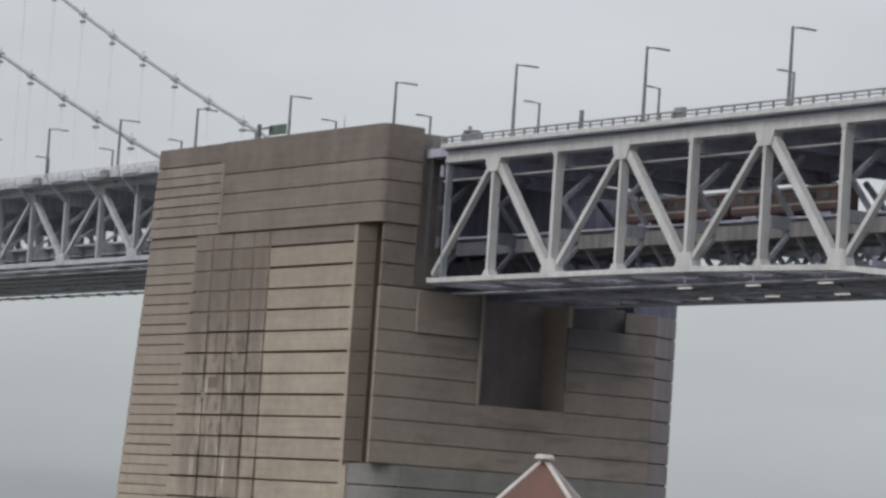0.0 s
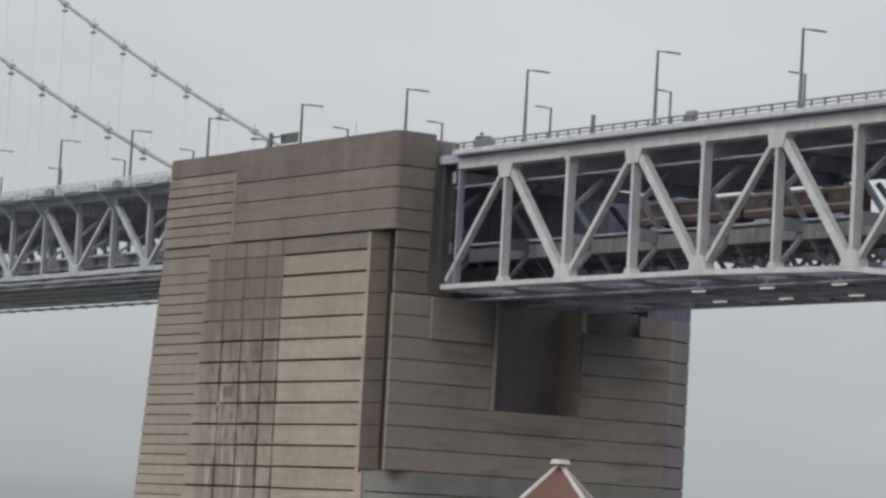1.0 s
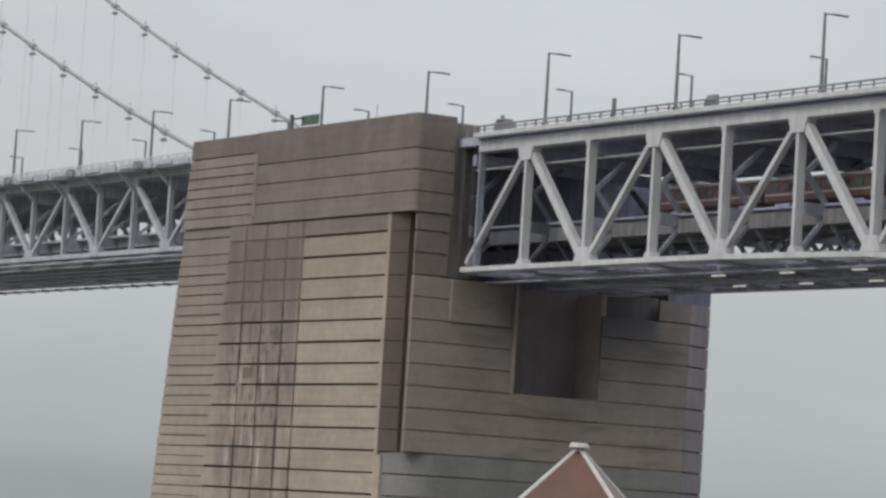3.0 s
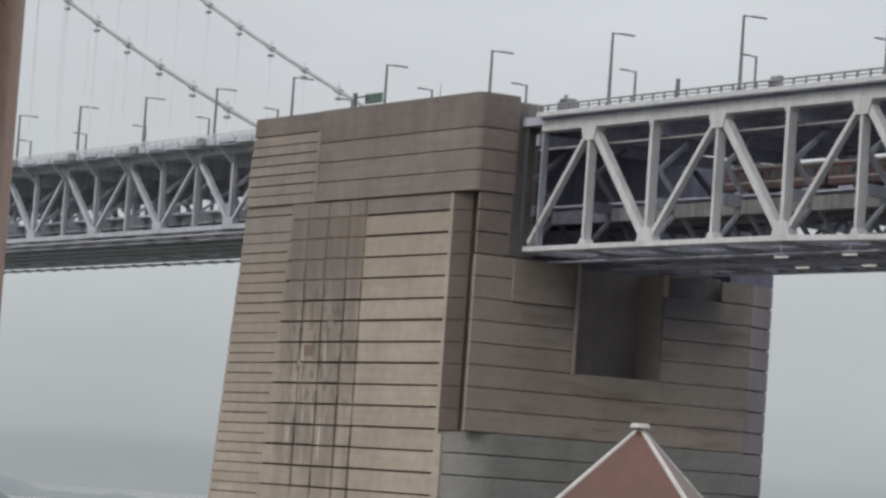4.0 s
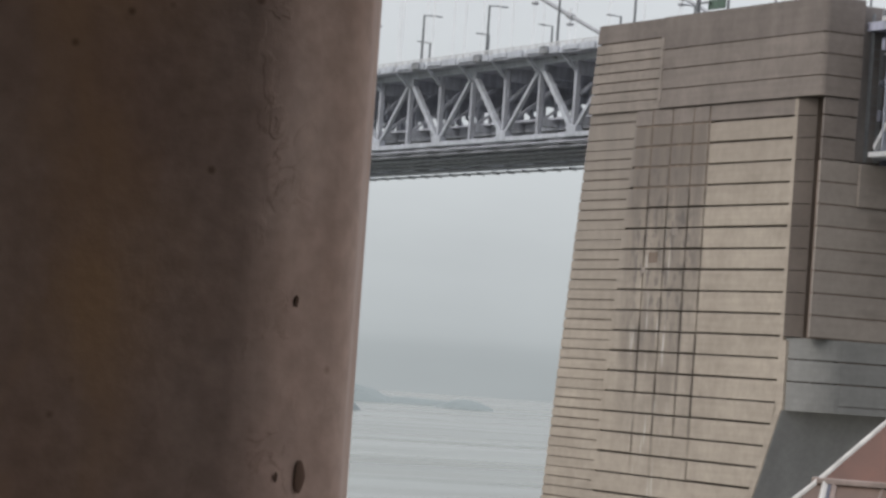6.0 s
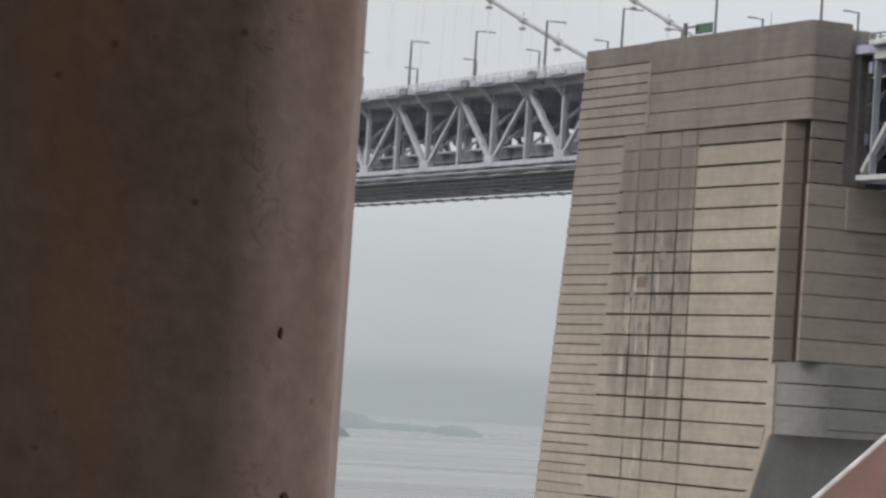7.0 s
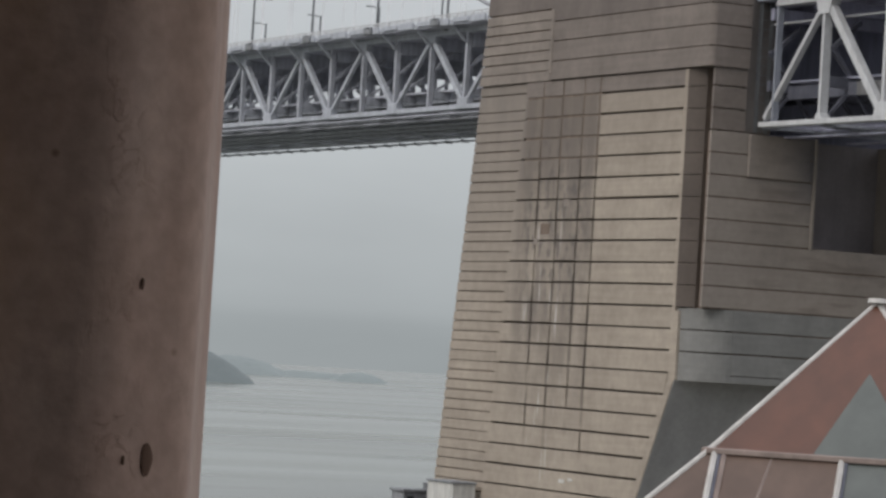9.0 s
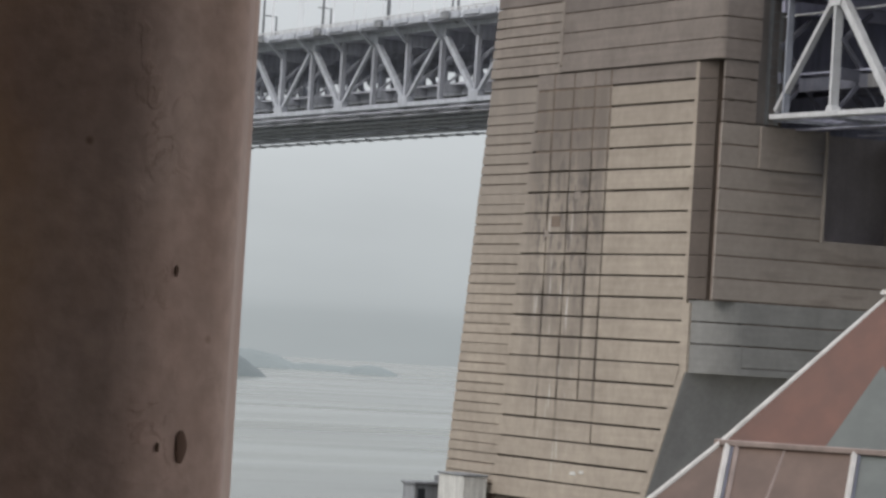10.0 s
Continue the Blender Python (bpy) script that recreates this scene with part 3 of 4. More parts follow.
# dark cores behind the grooves
part("core", box(0.75, 46.0, 20.5, 60, FOOT, SEAT - 0.6), M_JOINT, anchorage)
part("core", box(2.9, 46.0, 7.5, 13.5, 29.5, SEAT - 0.6), M_JOINT, anchorage)
part("core", box(7.4, 46.0, 0.9, 20.5, 29.5, 37.6), M_JOINT, anchorage)
part("core", box(1.4, 7.4, 6.5, 20.5, 29.5, 37.6), M_JOINT, anchorage)
part("core", box(0.75, 1.4, 7.5, 20.5, 29.5, 37.6), M_JOINT, anchorage)
part("core", box(0.75, 46.0, 13.5, 20.5, 37.6, SEAT - 0.6), M_JOINT, anchorage)
c = [(0.75, y_right(FOOT) + 0.1, FOOT), (46, y_right(FOOT) + 0.1, FOOT), (46, 20.5, FOOT), (0.75, 20.5, FOOT),
     (0.75, y_right(29.4) + 0.1, 29.4), (46, y_right(29.4) + 0.1, 29.4), (46, 20.5, 29.4), (0.75, 20.5, 29.4)]
part("core", add_hexa(bmesh.new(), c), M_JOINT, anchorage)
part("core", box(2.9, 16.2, 0.9, 7.5, 37.6, SEAT - 0.6), M_JOINT, anchorage)
part("core", box(45.5, 51.1, 3.9, 61.5, 29.5, SEAT - 0.3), M_JOINT, anchorage)
part("core", box(31.5, 46.0, 0.9, 7.5, 37.6, 58.1), M_JOINT, anchorage)
part("core", box(16.2, 31.5, 0.9, 7.5, 37.6, 46.2), M_JOINT, anchorage)
part("core", box(0.75, 2.9, 7.6, 13.5, 37.6, HEADLOW), M_JOINT, anchorage)
part("core", box(2.9, 5.4, 1.2, 60.5, SEAT - 0.6, TOP - 0.3), M_JOINT, anchorage)
part("core", box(0.75, 2.9, 13.5, 60.5, SEAT - 0.6, TOP - 0.3), M_JOINT, anchorage)
part("core", box(0.6, 2.9, 1.2, 13.5, HEADLOW + 0.1, TOP - 0.3), M_JOINT, anchorage)

c = [(0.66, y_left(FOOT) + 0.1, FOOT), (40, y_left(FOOT) + 0.1, FOOT), (40, y_far(FOOT) - 0.07, FOOT), (0.66, y_far(FOOT) - 0.07, FOOT),
     (0.66, y_left(TOP) + 0.1, TOP - 0.4), (5.4, y_left(TOP) + 0.1, TOP - 0.4), (5.4, y_far(TOP) - 0.07, TOP - 0.4), (0.66, y_far(TOP) - 0.07, TOP - 0.4)]
part("joint_fill", add_hexa(bmesh.new(), c), M_GRIME, anchorage)
lifts = [66.9 - LIFT * k for k in range(21)]
cuts = (28.6, 33.0, 39.0, 44.7)


def slab(name, x0, x1, ya, yb, z0, z1, material, cham=0.06, jitter=0.0):
    """A lift of the broad side; ya and yb give the ends at a height."""
    dx = random.uniform(-jitter, jitter)
    z0, z1 = z0 + random.uniform(-0.05, 0.05) * (jitter > 0), z1 + random.uniform(-0.04, 0.04) * (jitter > 0 and z1 < 60)
    c = [(x0 + dx, ya(z0), z0), (x1, ya(z0), z0), (x1, yb(z0), z0), (x0 + dx, yb(z0), z0),
         (x0 + dx, ya(z1), z1), (x1, ya(z1), z1), (x1, yb(z1), z1), (x0 + dx, yb(z1), z1)]
    return part(name, add_hexa(bmesh.new(), c, cham), material, anchorage)


def flat(v):
    return lambda z: v


# broad side: tan lifts, cut by upright joints in the stained bay
for k in range(21):
    z1 = (HEADLOW if k == 0 else lifts[k - 1]) - GAP / 2
    z0 = max(lifts[k] + GAP / 2, FOOT)
    if z1 - z0 < 0.5:
        continue
    upright = z0 > 12
    ends = [y_groove] + [flat(c) for n_c, c in enumerate(cuts) if upright and (k < 13 or (k * 7 + n_c * 5) % 4 > (k - 12) // 2)] + [y_left]
    for a, b in zip(ends, ends[1:]):
        ga = (lambda z, f=a: f(z) + (0.0 if f is y_groove else 0.17))
        gb = (lambda z, f=b: f(z) - (0.0 if f is y_left else 0.17))
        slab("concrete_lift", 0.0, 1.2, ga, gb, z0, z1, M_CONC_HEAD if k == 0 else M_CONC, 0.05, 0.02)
    # finer lifts of the far flank, set back
    for h in range(2):
        s1 = z1 - h * (LIFT / 2)
        s0 = z1 - (h + 1) * (LIFT / 2) + 0.15
        if s0 > FOOT:
            slab("concrete_lift", 0.45, 1.6, y_left, y_far, s0, s1, M_CONC, 0.04, 0.03)

part("joint_fill", box(0.1, 0.7, 28.3, 49.4, 57.2, HEADLOW - 0.1), M_GRIME, anchorage)
# head: brown lifts with a rounded corner over the niche


def head_lift(z0, z1, x0, ye, r=0.8):
    bm = bmesh.new()
    ring = [(5.7, -0.25)] + [(x0 + r - r * math.sin(a), -0.25 + r - r * math.cos(a)) for a in [i * math.pi / 12 for i in range(7)]] + [(x0, ye), (5.7, ye)]
    lo = [bm.verts.new((x, y, z0)) for x, y in ring]
    hi = [bm.verts.new((x, y, z1)) for x, y in ring]
    n = len(ring)
    for i in range(n):
        bm.faces.new((lo[i], lo[(i + 1) % n], hi[(i + 1) % n], hi[i]))
    bm.faces.new(lo[::-1])
    top = bm.faces.new(hi)
    bmesh.ops.bevel(bm, geom=list(top.edges), offset=0.09, segments=2, affect="EDGES")
    return bm


courses = [HEADLOW, 72.0, 74.8, 77.6, TOP]
for z0, z1 in zip(courses, courses[1:]):
    part("head_course", head_lift(z0 + 0.08, z1 - (0.08 if z1 < TOP else 0), -0.3, 43.0), M_CONC_TOP if z1 == TOP else M_CONC_HEAD, anchorage)
zz = HEADLOW
while zz < TOP - 1:
    nz = min(zz + LIFT / 2, TOP) if zz + LIFT < TOP + 0.6 else TOP
    if nz >= 80.5:
        nz = TOP
    slab("concrete_lift", 0.1, 5.6, flat(43.15), y_far, zz + 0.08, nz - (0.08 if nz < TOP else 0), M_CONC_TOP if nz == TOP else M_FLANK, 0.05, 0.03)
    zz = nz
part("joint_fill", box(-0.12, 5.5, 0.6, 42.9, HEADLOW + 0.1, TOP - 0.4, 0.0), M_GRIME, anchorage)
part("joint_fill", box(0.5, 5.5, -0.05, 1.0, HEADLOW + 0.1, TOP - 0.4), M_GRIME, anchorage)
part("joint_fill", box(0.3, 5.5, 43.2, 62.4, HEADLOW + 0.1, TOP - 0.4), M_GRIME, anchorage)
part("pilaster", box(-0.42, 0.6, 42.4, 43.3, 70.2, 79.4, 0.1), M_FLANK, anchorage)

# recess side of the niche, and the end face towards the viaduct
for z0, z1, near in ((FOOT, 28.5, 0.0), (28.5, 37.55, 0.0), (37.55, HEADLOW, 0.75)):
    back = 0.0 if z1 < 30 else 0.2 if not near else 0.1
    c = [(q, y(z) + w, z) for z in (z0, z1) for q, y, w in ((back, y_right, near), (1.6, y_right, near), (1.6, y_groove, 0), (0.0, y_groove, 0))]
    part("panel_edge", add_hexa(bmesh.new(), c), M_CONC, anchorage)
# mortar repairs on the stained bay
for y, z, w, h, m in ((42.0, 48.4, 2.6, 1.5, M_GRIME), (48.2, 59.6, 0.7, 1.9, M_CONC), (44.5, 46.6, 1.2, 0.8, M_FLANK), (33.0, 13.6, 1.5, 0.5, M_WHITE), (30.6, 13.9, 1.1, 0.4, M_WHITE), (36.2, 52.0, 1.6, 1.0, M_FLANK)):
    part("mortar_patch", box(-0.045, 0.2, y - w / 2, y + w / 2, z - h / 2, z + h / 2, 0.015), m, anchorage)
part("niche_wall", box(2.9, 3.4, 1.3, 7.0, 37.6, HEADLOW), M_GRIME, anchorage)
part("slot_back", box(1.24, 3.2, 2.72, 3.2, 37.6, HEADLOW), M_GRIME, anchorage)


def rounded_return(z0, z1):
    """A lift of the rounded return between the broad side and the slot at the end face."""
    bm = bmesh.new()
    ring = [(4.0 - 3.9 * math.cos(t), 6.1 - 4.9 * math.sin(t)) for t in [i * math.pi / 36 for i in range(10)]] + [(1.3, 2.75), (1.3, 6.1)]
    lo = [bm.verts.new((x, y, z0)) for x, y in ring]
    hi = [bm.verts.new((x, y, z1)) for x, y in ring]
    n = len(ring)
    for i in range(n):
        bm.faces.new((lo[i], hi[i], hi[(i + 1) % n], lo[(i + 1) % n]))
    bm.faces.new(lo)
    bm.faces.new(hi[::-1])
    bmesh.ops.recalc_face_normals(bm, faces=bm.faces)
    return bm


# Brown darkened in colour for the shade where the return turns into the slot.
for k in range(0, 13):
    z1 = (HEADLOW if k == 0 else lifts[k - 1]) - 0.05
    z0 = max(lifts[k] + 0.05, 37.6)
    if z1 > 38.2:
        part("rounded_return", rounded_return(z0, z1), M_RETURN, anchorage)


def rounded_corner(z0, z1):
    """A grey lift whose corner is rounded wide, from the broad side into the end face."""
    bm = bmesh.new()
    ring = [(5.6 - 5.1 * math.cos(t), 5.75 - 5.75 * math.sin(t)) for t in [i * math.pi / 24 for i in range(13)]] + [(5.6, 1.0), (1.6, 6.4)]
    lo = [bm.verts.new((x, y, z0)) for x, y in ring]
    hi = [bm.verts.new((x, y, z1)) for x, y in ring]
    n = len(ring)
    for i in range(n):
        bm.faces.new((lo[i], hi[i], hi[(i + 1) % n], lo[(i + 1) % n]))
    bm.faces.new(lo)
    bm.faces.new(hi[::-1])
    bmesh.ops.recalc_face_normals(bm, faces=bm.faces)
    return bm


for k in range(0, 14):
    z1 = (HEADLOW if k == 0 else lifts[k - 1]) - 0.09
    z0 = lifts[k] + 0.09
    if z0 < 29.0:
        break
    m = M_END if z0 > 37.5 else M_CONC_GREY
    if z0 < SEAT:
        zc = min(z1, SEAT)
        c = [(45.2, 0, z0), (51.3, 3.7, z0), (51.3, 62, z0), (45.2, 62, z0), (45.2, 0, zc), (51.3, 3.7, zc), (51.3, 62, zc), (45.2, 62, zc)]
        # Splayed edge turned from the light: its shade put into a darker colour.
        part("concrete_lift", add_hexa(bmesh.new(), c, 0.05), M_SHADED_END, anchorage)
    x0 = 0.6 if z0 > 37.5 else 5.6
    if z1 > SEAT:
        part("concrete_lift", box(x0, 5.7, 0, 0.4, z0, z1, 0.05), M_CONC_HEAD, anchorage)
        continue
    spans = [(x0, 17.0), (30.7, 45.2)] if z0 > 46.7 else [(x0, 45.2)]
    if z0 > 58:
        spans = [(x0, 17.0), (40.0, 45.2)]
    for a, b in spans:
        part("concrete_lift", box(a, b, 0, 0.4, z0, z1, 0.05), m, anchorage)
    if z0 <= 37.5:
        zl = 28.5 if k == 13 else z0
        part("concrete_lift", rounded_corner(zl, z1), M_CONC_GREY, anchorage)
part("joint_fill", box(1.0, 16.9, 0.11, 1.3, 38.0, SEAT - 0.2), M_GRIME, anchorage)
part("joint_fill", box(5.5, 16.9, 0.3, 1.3, 29.4, 38.0), M_GRIME, anchorage)
part("joint_fill", box(2.35, 5.6, 2.0, 6.4, 29.0, 37.5), M_GRIME, anchorage)
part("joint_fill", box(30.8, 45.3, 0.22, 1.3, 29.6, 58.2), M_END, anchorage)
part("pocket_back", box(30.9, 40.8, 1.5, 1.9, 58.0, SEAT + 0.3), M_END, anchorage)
part("joint_fill", box(16.9, 30.9, 0.12, 1.3, 29.6, 46.5), M_GRIME, anchorage)
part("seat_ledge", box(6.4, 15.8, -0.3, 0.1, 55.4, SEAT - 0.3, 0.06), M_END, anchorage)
# sloped underside at the foot
ft, fb = y_right(28.5), y_right(FOOT)
c = [(0.14, fb - 0.12, FOOT), (48.3, fb - 0.12, FOOT), (48.3, fb + 0.06, FOOT), (0.14, fb + 0.06, FOOT),
     (0.14, ft - 0.12, 28.5), (48.3, ft - 0.12, 28.5), (48.3, ft + 0.06, 28.5), (0.14, ft + 0.06, 28.5)]
part("sloped_foot", add_hexa(bmesh.new(), c, 0.0), M_FOOT, anchorage)
part("soffit", box(5.6, 48.3, 0.02, 8.0, 28.5, 29.4), M_CONC_GREY, anchorage)
# deep opening in the end face: shade put into the back's colour, light into the right wall's
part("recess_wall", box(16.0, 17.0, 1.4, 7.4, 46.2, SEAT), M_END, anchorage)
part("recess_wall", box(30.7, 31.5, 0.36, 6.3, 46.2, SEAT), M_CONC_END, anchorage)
part("recess_back", box(17.0, 30.7, 6.0, 6.4, 46.2, SEAT), M_SHADED_END, anchorage)
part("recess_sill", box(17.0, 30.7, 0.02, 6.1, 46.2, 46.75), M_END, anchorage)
part("opening_frame", box(16.55, 17.02, -0.15, 0.3, 46.6, SEAT, 0.03), M_CONC_END, anchorage)
# far side wall beside the deck, its shade put into the colour
part("side_wall", box(44.0, 51.3, 3.8, 62, SEAT, 78.3, 0.0), M_CAVITY_SHADE, anchorage)
part("step_block", box(5.75, 9.9, 0.5, 8.0, SEAT, 81.6, 0.15), M_DULL_BROWN, anchorage)
# Added wall whose blue-dark colour stands for the unlit cavity.
part("cavity_wall", box(5.72, 44.0, 8, 9, SEAT, 78.35), M_CAVITY_SHADE, anchorage)

# ---------------------------------------------------------------- viaduct span (towards the camera)
XN, XF = 7.15, 38.0
PITCH = 13.92
NODES = 11


def grade(y):
    return 0.0012 * (y + 15.7) if y < 0 else 0.02


def node_y(k):
    return -15.7 + PITCH - PITCH * k


def zt(y):
    return 78.05 + grade(y)


DIP = (0, 0, 0, 0, 0.05, 0.3, 0.6, 1.9, 3.4, 5.0, 6.8, 8.8)


def zb(y):
    """The lower chord; past the sixth panel it dips towards the next pier."""
    return 62.15 + grade(y) - np.interp((-1.78 - y) / PITCH, range(12), DIP)


viaduct = thing("viaduct_span", (22, -1.6, 61), "pale grey painted double-deck steel truss span resting on the anchorage", "bridge")


def gusset(x, y, z, w0, w1, h, thick, material, up):
    """A tapering node plate, wide at the chord."""
    s = 1 if up else -1
    c = []
    for zz_, w in ((z, w0), (z + s * h, w1)):
        c += [(x - thick / 2, y - w / 2, zz_), (x + thick / 2, y - w / 2, zz_), (x + thick / 2, y + w / 2, zz_), (x - thick / 2, y + w / 2, zz_)]
    return part("gusset", add_hexa(bmesh.new(), c, 0.04), material, viaduct)


# Far truss plane: the same paint, darkened and blued in colour for shade.
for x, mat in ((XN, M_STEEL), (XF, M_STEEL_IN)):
    for k in range(NODES):
        a, b = node_y(k), node_y(k + 1)
        if k == 0:
            part("end_post", beam((x, -4.6, zb(-4.6) + 0.4), (x, -4.6, zt(-4.6) - 0.6), 0.9, 0.4, 0.03), M_STEEL_IN, viaduct)
            part("bottom_chord", beam((x, a, zb(a)), (x, b, zb(b)), 1.4, 0.66, 0.04), mat, viaduct)
            part("top_chord", beam((x, -4.6, zt(-4.6)), (x, b, zt(b)), 1.4, 1.25, 0.05), mat, viaduct)
            continue
        part("top_chord", beam((x, a, zt(a)), (x, b, zt(b)), 1.4, 1.25, 0.05), mat, viaduct)
        part("bottom_chord", beam((x, a, zb(a)), (x, b, zb(b)), 1.4, 0.66, 0.04), mat, viaduct)
    for k in range(NODES + 1):
        y = node_y(k)
        if k == 0:
            continue
        part("post", beam((x, y, zb(y) + 0.4), (x, y, zt(y) - 0.6), 1.25, 0.5 if k % 2 else 0.66, 0.04), mat, viaduct)
        if k % 2:
            gusset(x, y, zt(y) - 0.4, 3.7, 2.3, 1.9, 1.46, mat, False)
            gusset(x, y, zb(y) + 0.2, 1.7, 0.9, 0.8, 1.46, mat, True)
            for j in (k - 1, k + 1):
                if j <= NODES:
                    yj = node_y(j)
                    part("diagonal", beam((x, y + (yj - y) * 0.06, zt(y) - 1.2), (x, yj - (yj - y) * 0.05, zb(yj) + 0.8), 0.85 if j < k else 1.1, 0.64 if j < k else 1.0, 0.05), mat, viaduct)
        else:
            gusset(x, y, zb(y) + 0.2, 3.5, 2.2, 1.8, 1.46, mat, True)
            gusset(x, y, zt(y) - 0.4, 1.25, 0.9, 0.7, 1.42, mat, False)

# cross frames, decks and stringers
for k in range(NODES + 1):
    y = node_y(k)
    g = grade(y)
    # Framing nearest the anchorage gets a darker colour for the cavity's shade.
    inner = M_SEAL_SHADE if y > -18 else M_STEEL_IN
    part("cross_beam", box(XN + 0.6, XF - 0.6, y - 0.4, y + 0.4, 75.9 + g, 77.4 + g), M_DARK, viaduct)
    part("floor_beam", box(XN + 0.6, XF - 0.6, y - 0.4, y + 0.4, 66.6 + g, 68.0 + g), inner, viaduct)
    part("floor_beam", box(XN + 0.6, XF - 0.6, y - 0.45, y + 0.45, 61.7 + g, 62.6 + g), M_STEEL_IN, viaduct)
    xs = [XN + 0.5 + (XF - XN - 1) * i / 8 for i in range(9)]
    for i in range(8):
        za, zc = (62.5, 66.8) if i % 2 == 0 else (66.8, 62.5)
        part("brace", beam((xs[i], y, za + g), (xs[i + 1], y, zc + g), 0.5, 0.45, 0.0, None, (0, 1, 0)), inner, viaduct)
    for x, s in ((XN, 1), (XF, -1)):
        part("knee_brace", beam((x + s * 0.6, y, 71.2 + g), (x + s * 5.0, y, 75.2 + g), 0.6, 0.55, 0.0, None, (0, 1, 0)), inner, viaduct)
        part("knee_brace", beam((x + s * 0.6, y, 71.8 + g), (x + s * 4.4, y, 67.6 + g), 0.55, 0.5, 0.0, None, (0, 1, 0)), inner, viaduct)
ya, yb = 61.0, node_y(NODES)
for x in (9, 14, 19, 25, 30, 35):
    part("stringer", beam((x, 20, 78.1), (x, yb, 78.0 + grade(yb)), 0.5, 0.7), M_DARK, viaduct)
for x, z, h in ((11.0, 66.6, 1.7), (17.0, 66.6, 1.5), (27.0, 67.35, 0.8), (33.0, 67.6, 0.4)):
    # Stretch next to the anchorage: shade put into a darker girder colour.
    part("rail_girder", beam((x, 7.9, z), (x, -18, z), 0.9, h), M_SEAL_SHADE, viaduct)
    part("rail_girder", beam((x, -18, z), (x, yb, z + grade(yb)), 0.9, h), M_GIRDER, viaduct)
part("service_beam", beam((XF - 1.4, 0, 76.65), (XF - 1.4, yb, 76.65 + grade(yb)), 0.4, 0.5), M_STEEL_IN, viaduct)
part("rail_deck", beam((14, 7.9, 68.1), (14, yb, 67.9 + grade(yb)), 6.6, 0.25), M_DARK, viaduct)
part("rail_deck", beam((30, 7.9, 68.1), (30, yb, 67.9 + grade(yb)), 6.6, 0.25), M_DARK, viaduct)
part("pipe", tube((9.0, 20, 75.5), (9.0, yb, 75.9 + grade(yb)), 0.14), M_STEEL, viaduct)
part("road_deck", beam((22.2, 60, 79.0), (22.2, yb, 78.9 + grade(yb)), 31.2, 1.1), M_UNDER, viaduct)
part("edge_beam", beam((5.45, -5, 79.45), (5.45, yb, 79.45 + grade(yb)), 0.5, 0.62, 0.04), M_STEEL, viaduct)
part("edge_beam", beam((39.0, 8, 79.45), (39.0, yb, 79.45 + grade(yb)), 0.5, 0.62, 0.04), M_STEEL, viaduct)
# Dark strip added for the shadow gap under the deck edge.
part("drip_rail", beam((6.2, -5, 79.0), (6.2, yb, 79.0 + grade(yb)), 0.5, 0.2), M_SEAL_SHADE, viaduct)
# underside: laterals, walkways
for k in range(NODES):
    a, b = node_y(k), node_y(k + 1)
    g = grade((a + b) / 2)
    for p, q in ((XN, XF), (XF, XN)):
        part("lateral", beam((p, a, 61.9 + g), (q, b, 61.9 + g), 0.6, 0.5, 0.0, None, (0, 0, 1)), M_STEEL_IN, viaduct)
    for f in (1 / 3, 2 / 3):
        y = a + (b - a) * f
        part("floor_beam", box(XN + 0.4, XF - 0.4, y - 0.25, y + 0.25, 61.75 + g, 62.35 + g), M_DARK, viaduct)
for x in (12.5, 22.2, 32.0):
    part("walkway", beam((x, 0, 61.0), (x, yb, 60.9 + grade(yb)), 1.5, 0.18), M_DARK, viaduct)
    for s in (-0.75, 0.75):
        part("walkway_rail", beam((x + s, 0, 61.9), (x + s, yb, 61.8 + grade(yb)), 0.12, 0.12), M_DARK, viaduct)

# pale inspection lamps hung below the span
for k in range(7):
    for x, y in ((23.8, -39.2 - 13.2 * k), (12.6, -49.8 - 13.2 * k)):
        z = 61.15 + grade(y)
        il = thing("inspection_lamp", (x, y, z), "pale box lamp hung below the lower deck", "lamp", "inspection lamps below the span")
        part("housing", box(x - 0.2, x + 0.2, y - 1.3, y + 1.3, z - 0.45, z - 0.05, 0.05), M_WHITE, il)
        part("diffuser", box(x - 0.26, x + 0.26, y - 1.2, y + 1.2, z - 0.58, z - 0.45, 0.05), M_LAMP, il, "lit white diffuser")
        part("hanger", box(x - 0.08, x + 0.08, y - 0.1, y + 0.1, z - 0.1, z + 0.85), M_DARK, il)

# guard railing along the edge of the road deck


def railing(x, y0, y1, z0, z1, pitch, height, label, material):
    rail = thing("guard_railing", (x, y0, z0), label, "railing")
    n = int(abs(y1 - y0) / pitch)
    for i in range(n + 1):
        f = i / n
        y, z = y0 + (y1 - y0) * f, z0 + (z1 - z0) * f
        part("rail_post", box(x - 0.09, x + 0.09, y - 0.11, y + 0.11, z, z + height), material, rail)
    for h, t in ((height, 0.2), (height * 0.52, 0.12)):
        part("rail", beam((x, y0, z0 + h), (x, y1, z1 + h), 0.2, t), material, rail)
    return rail


railing(5.4, -5.0, yb, 79.6, 79.6 + grade(yb), 2.36, 0.95, "grey steel guard railing along the road deck edge", M_DECK)
railing(39.0, 1.0, yb, 79.75, 79.75 + grade(yb), 2.36, 0.95, "grey steel guard railing along the road deck edge", M_DECK)

# ---------------------------------------------------------------- suspended span (beyond the anchorage)
PF = 12.12
susp = thing("suspended_span", (22, 70, 68), "blue-grey hazed steel stiffening truss of a suspension bridge, double deck", "bridge")
ZT, ZB = 79.5, 67.75
NF = 17


def far_y(k):
    return 70.6 + PF * k


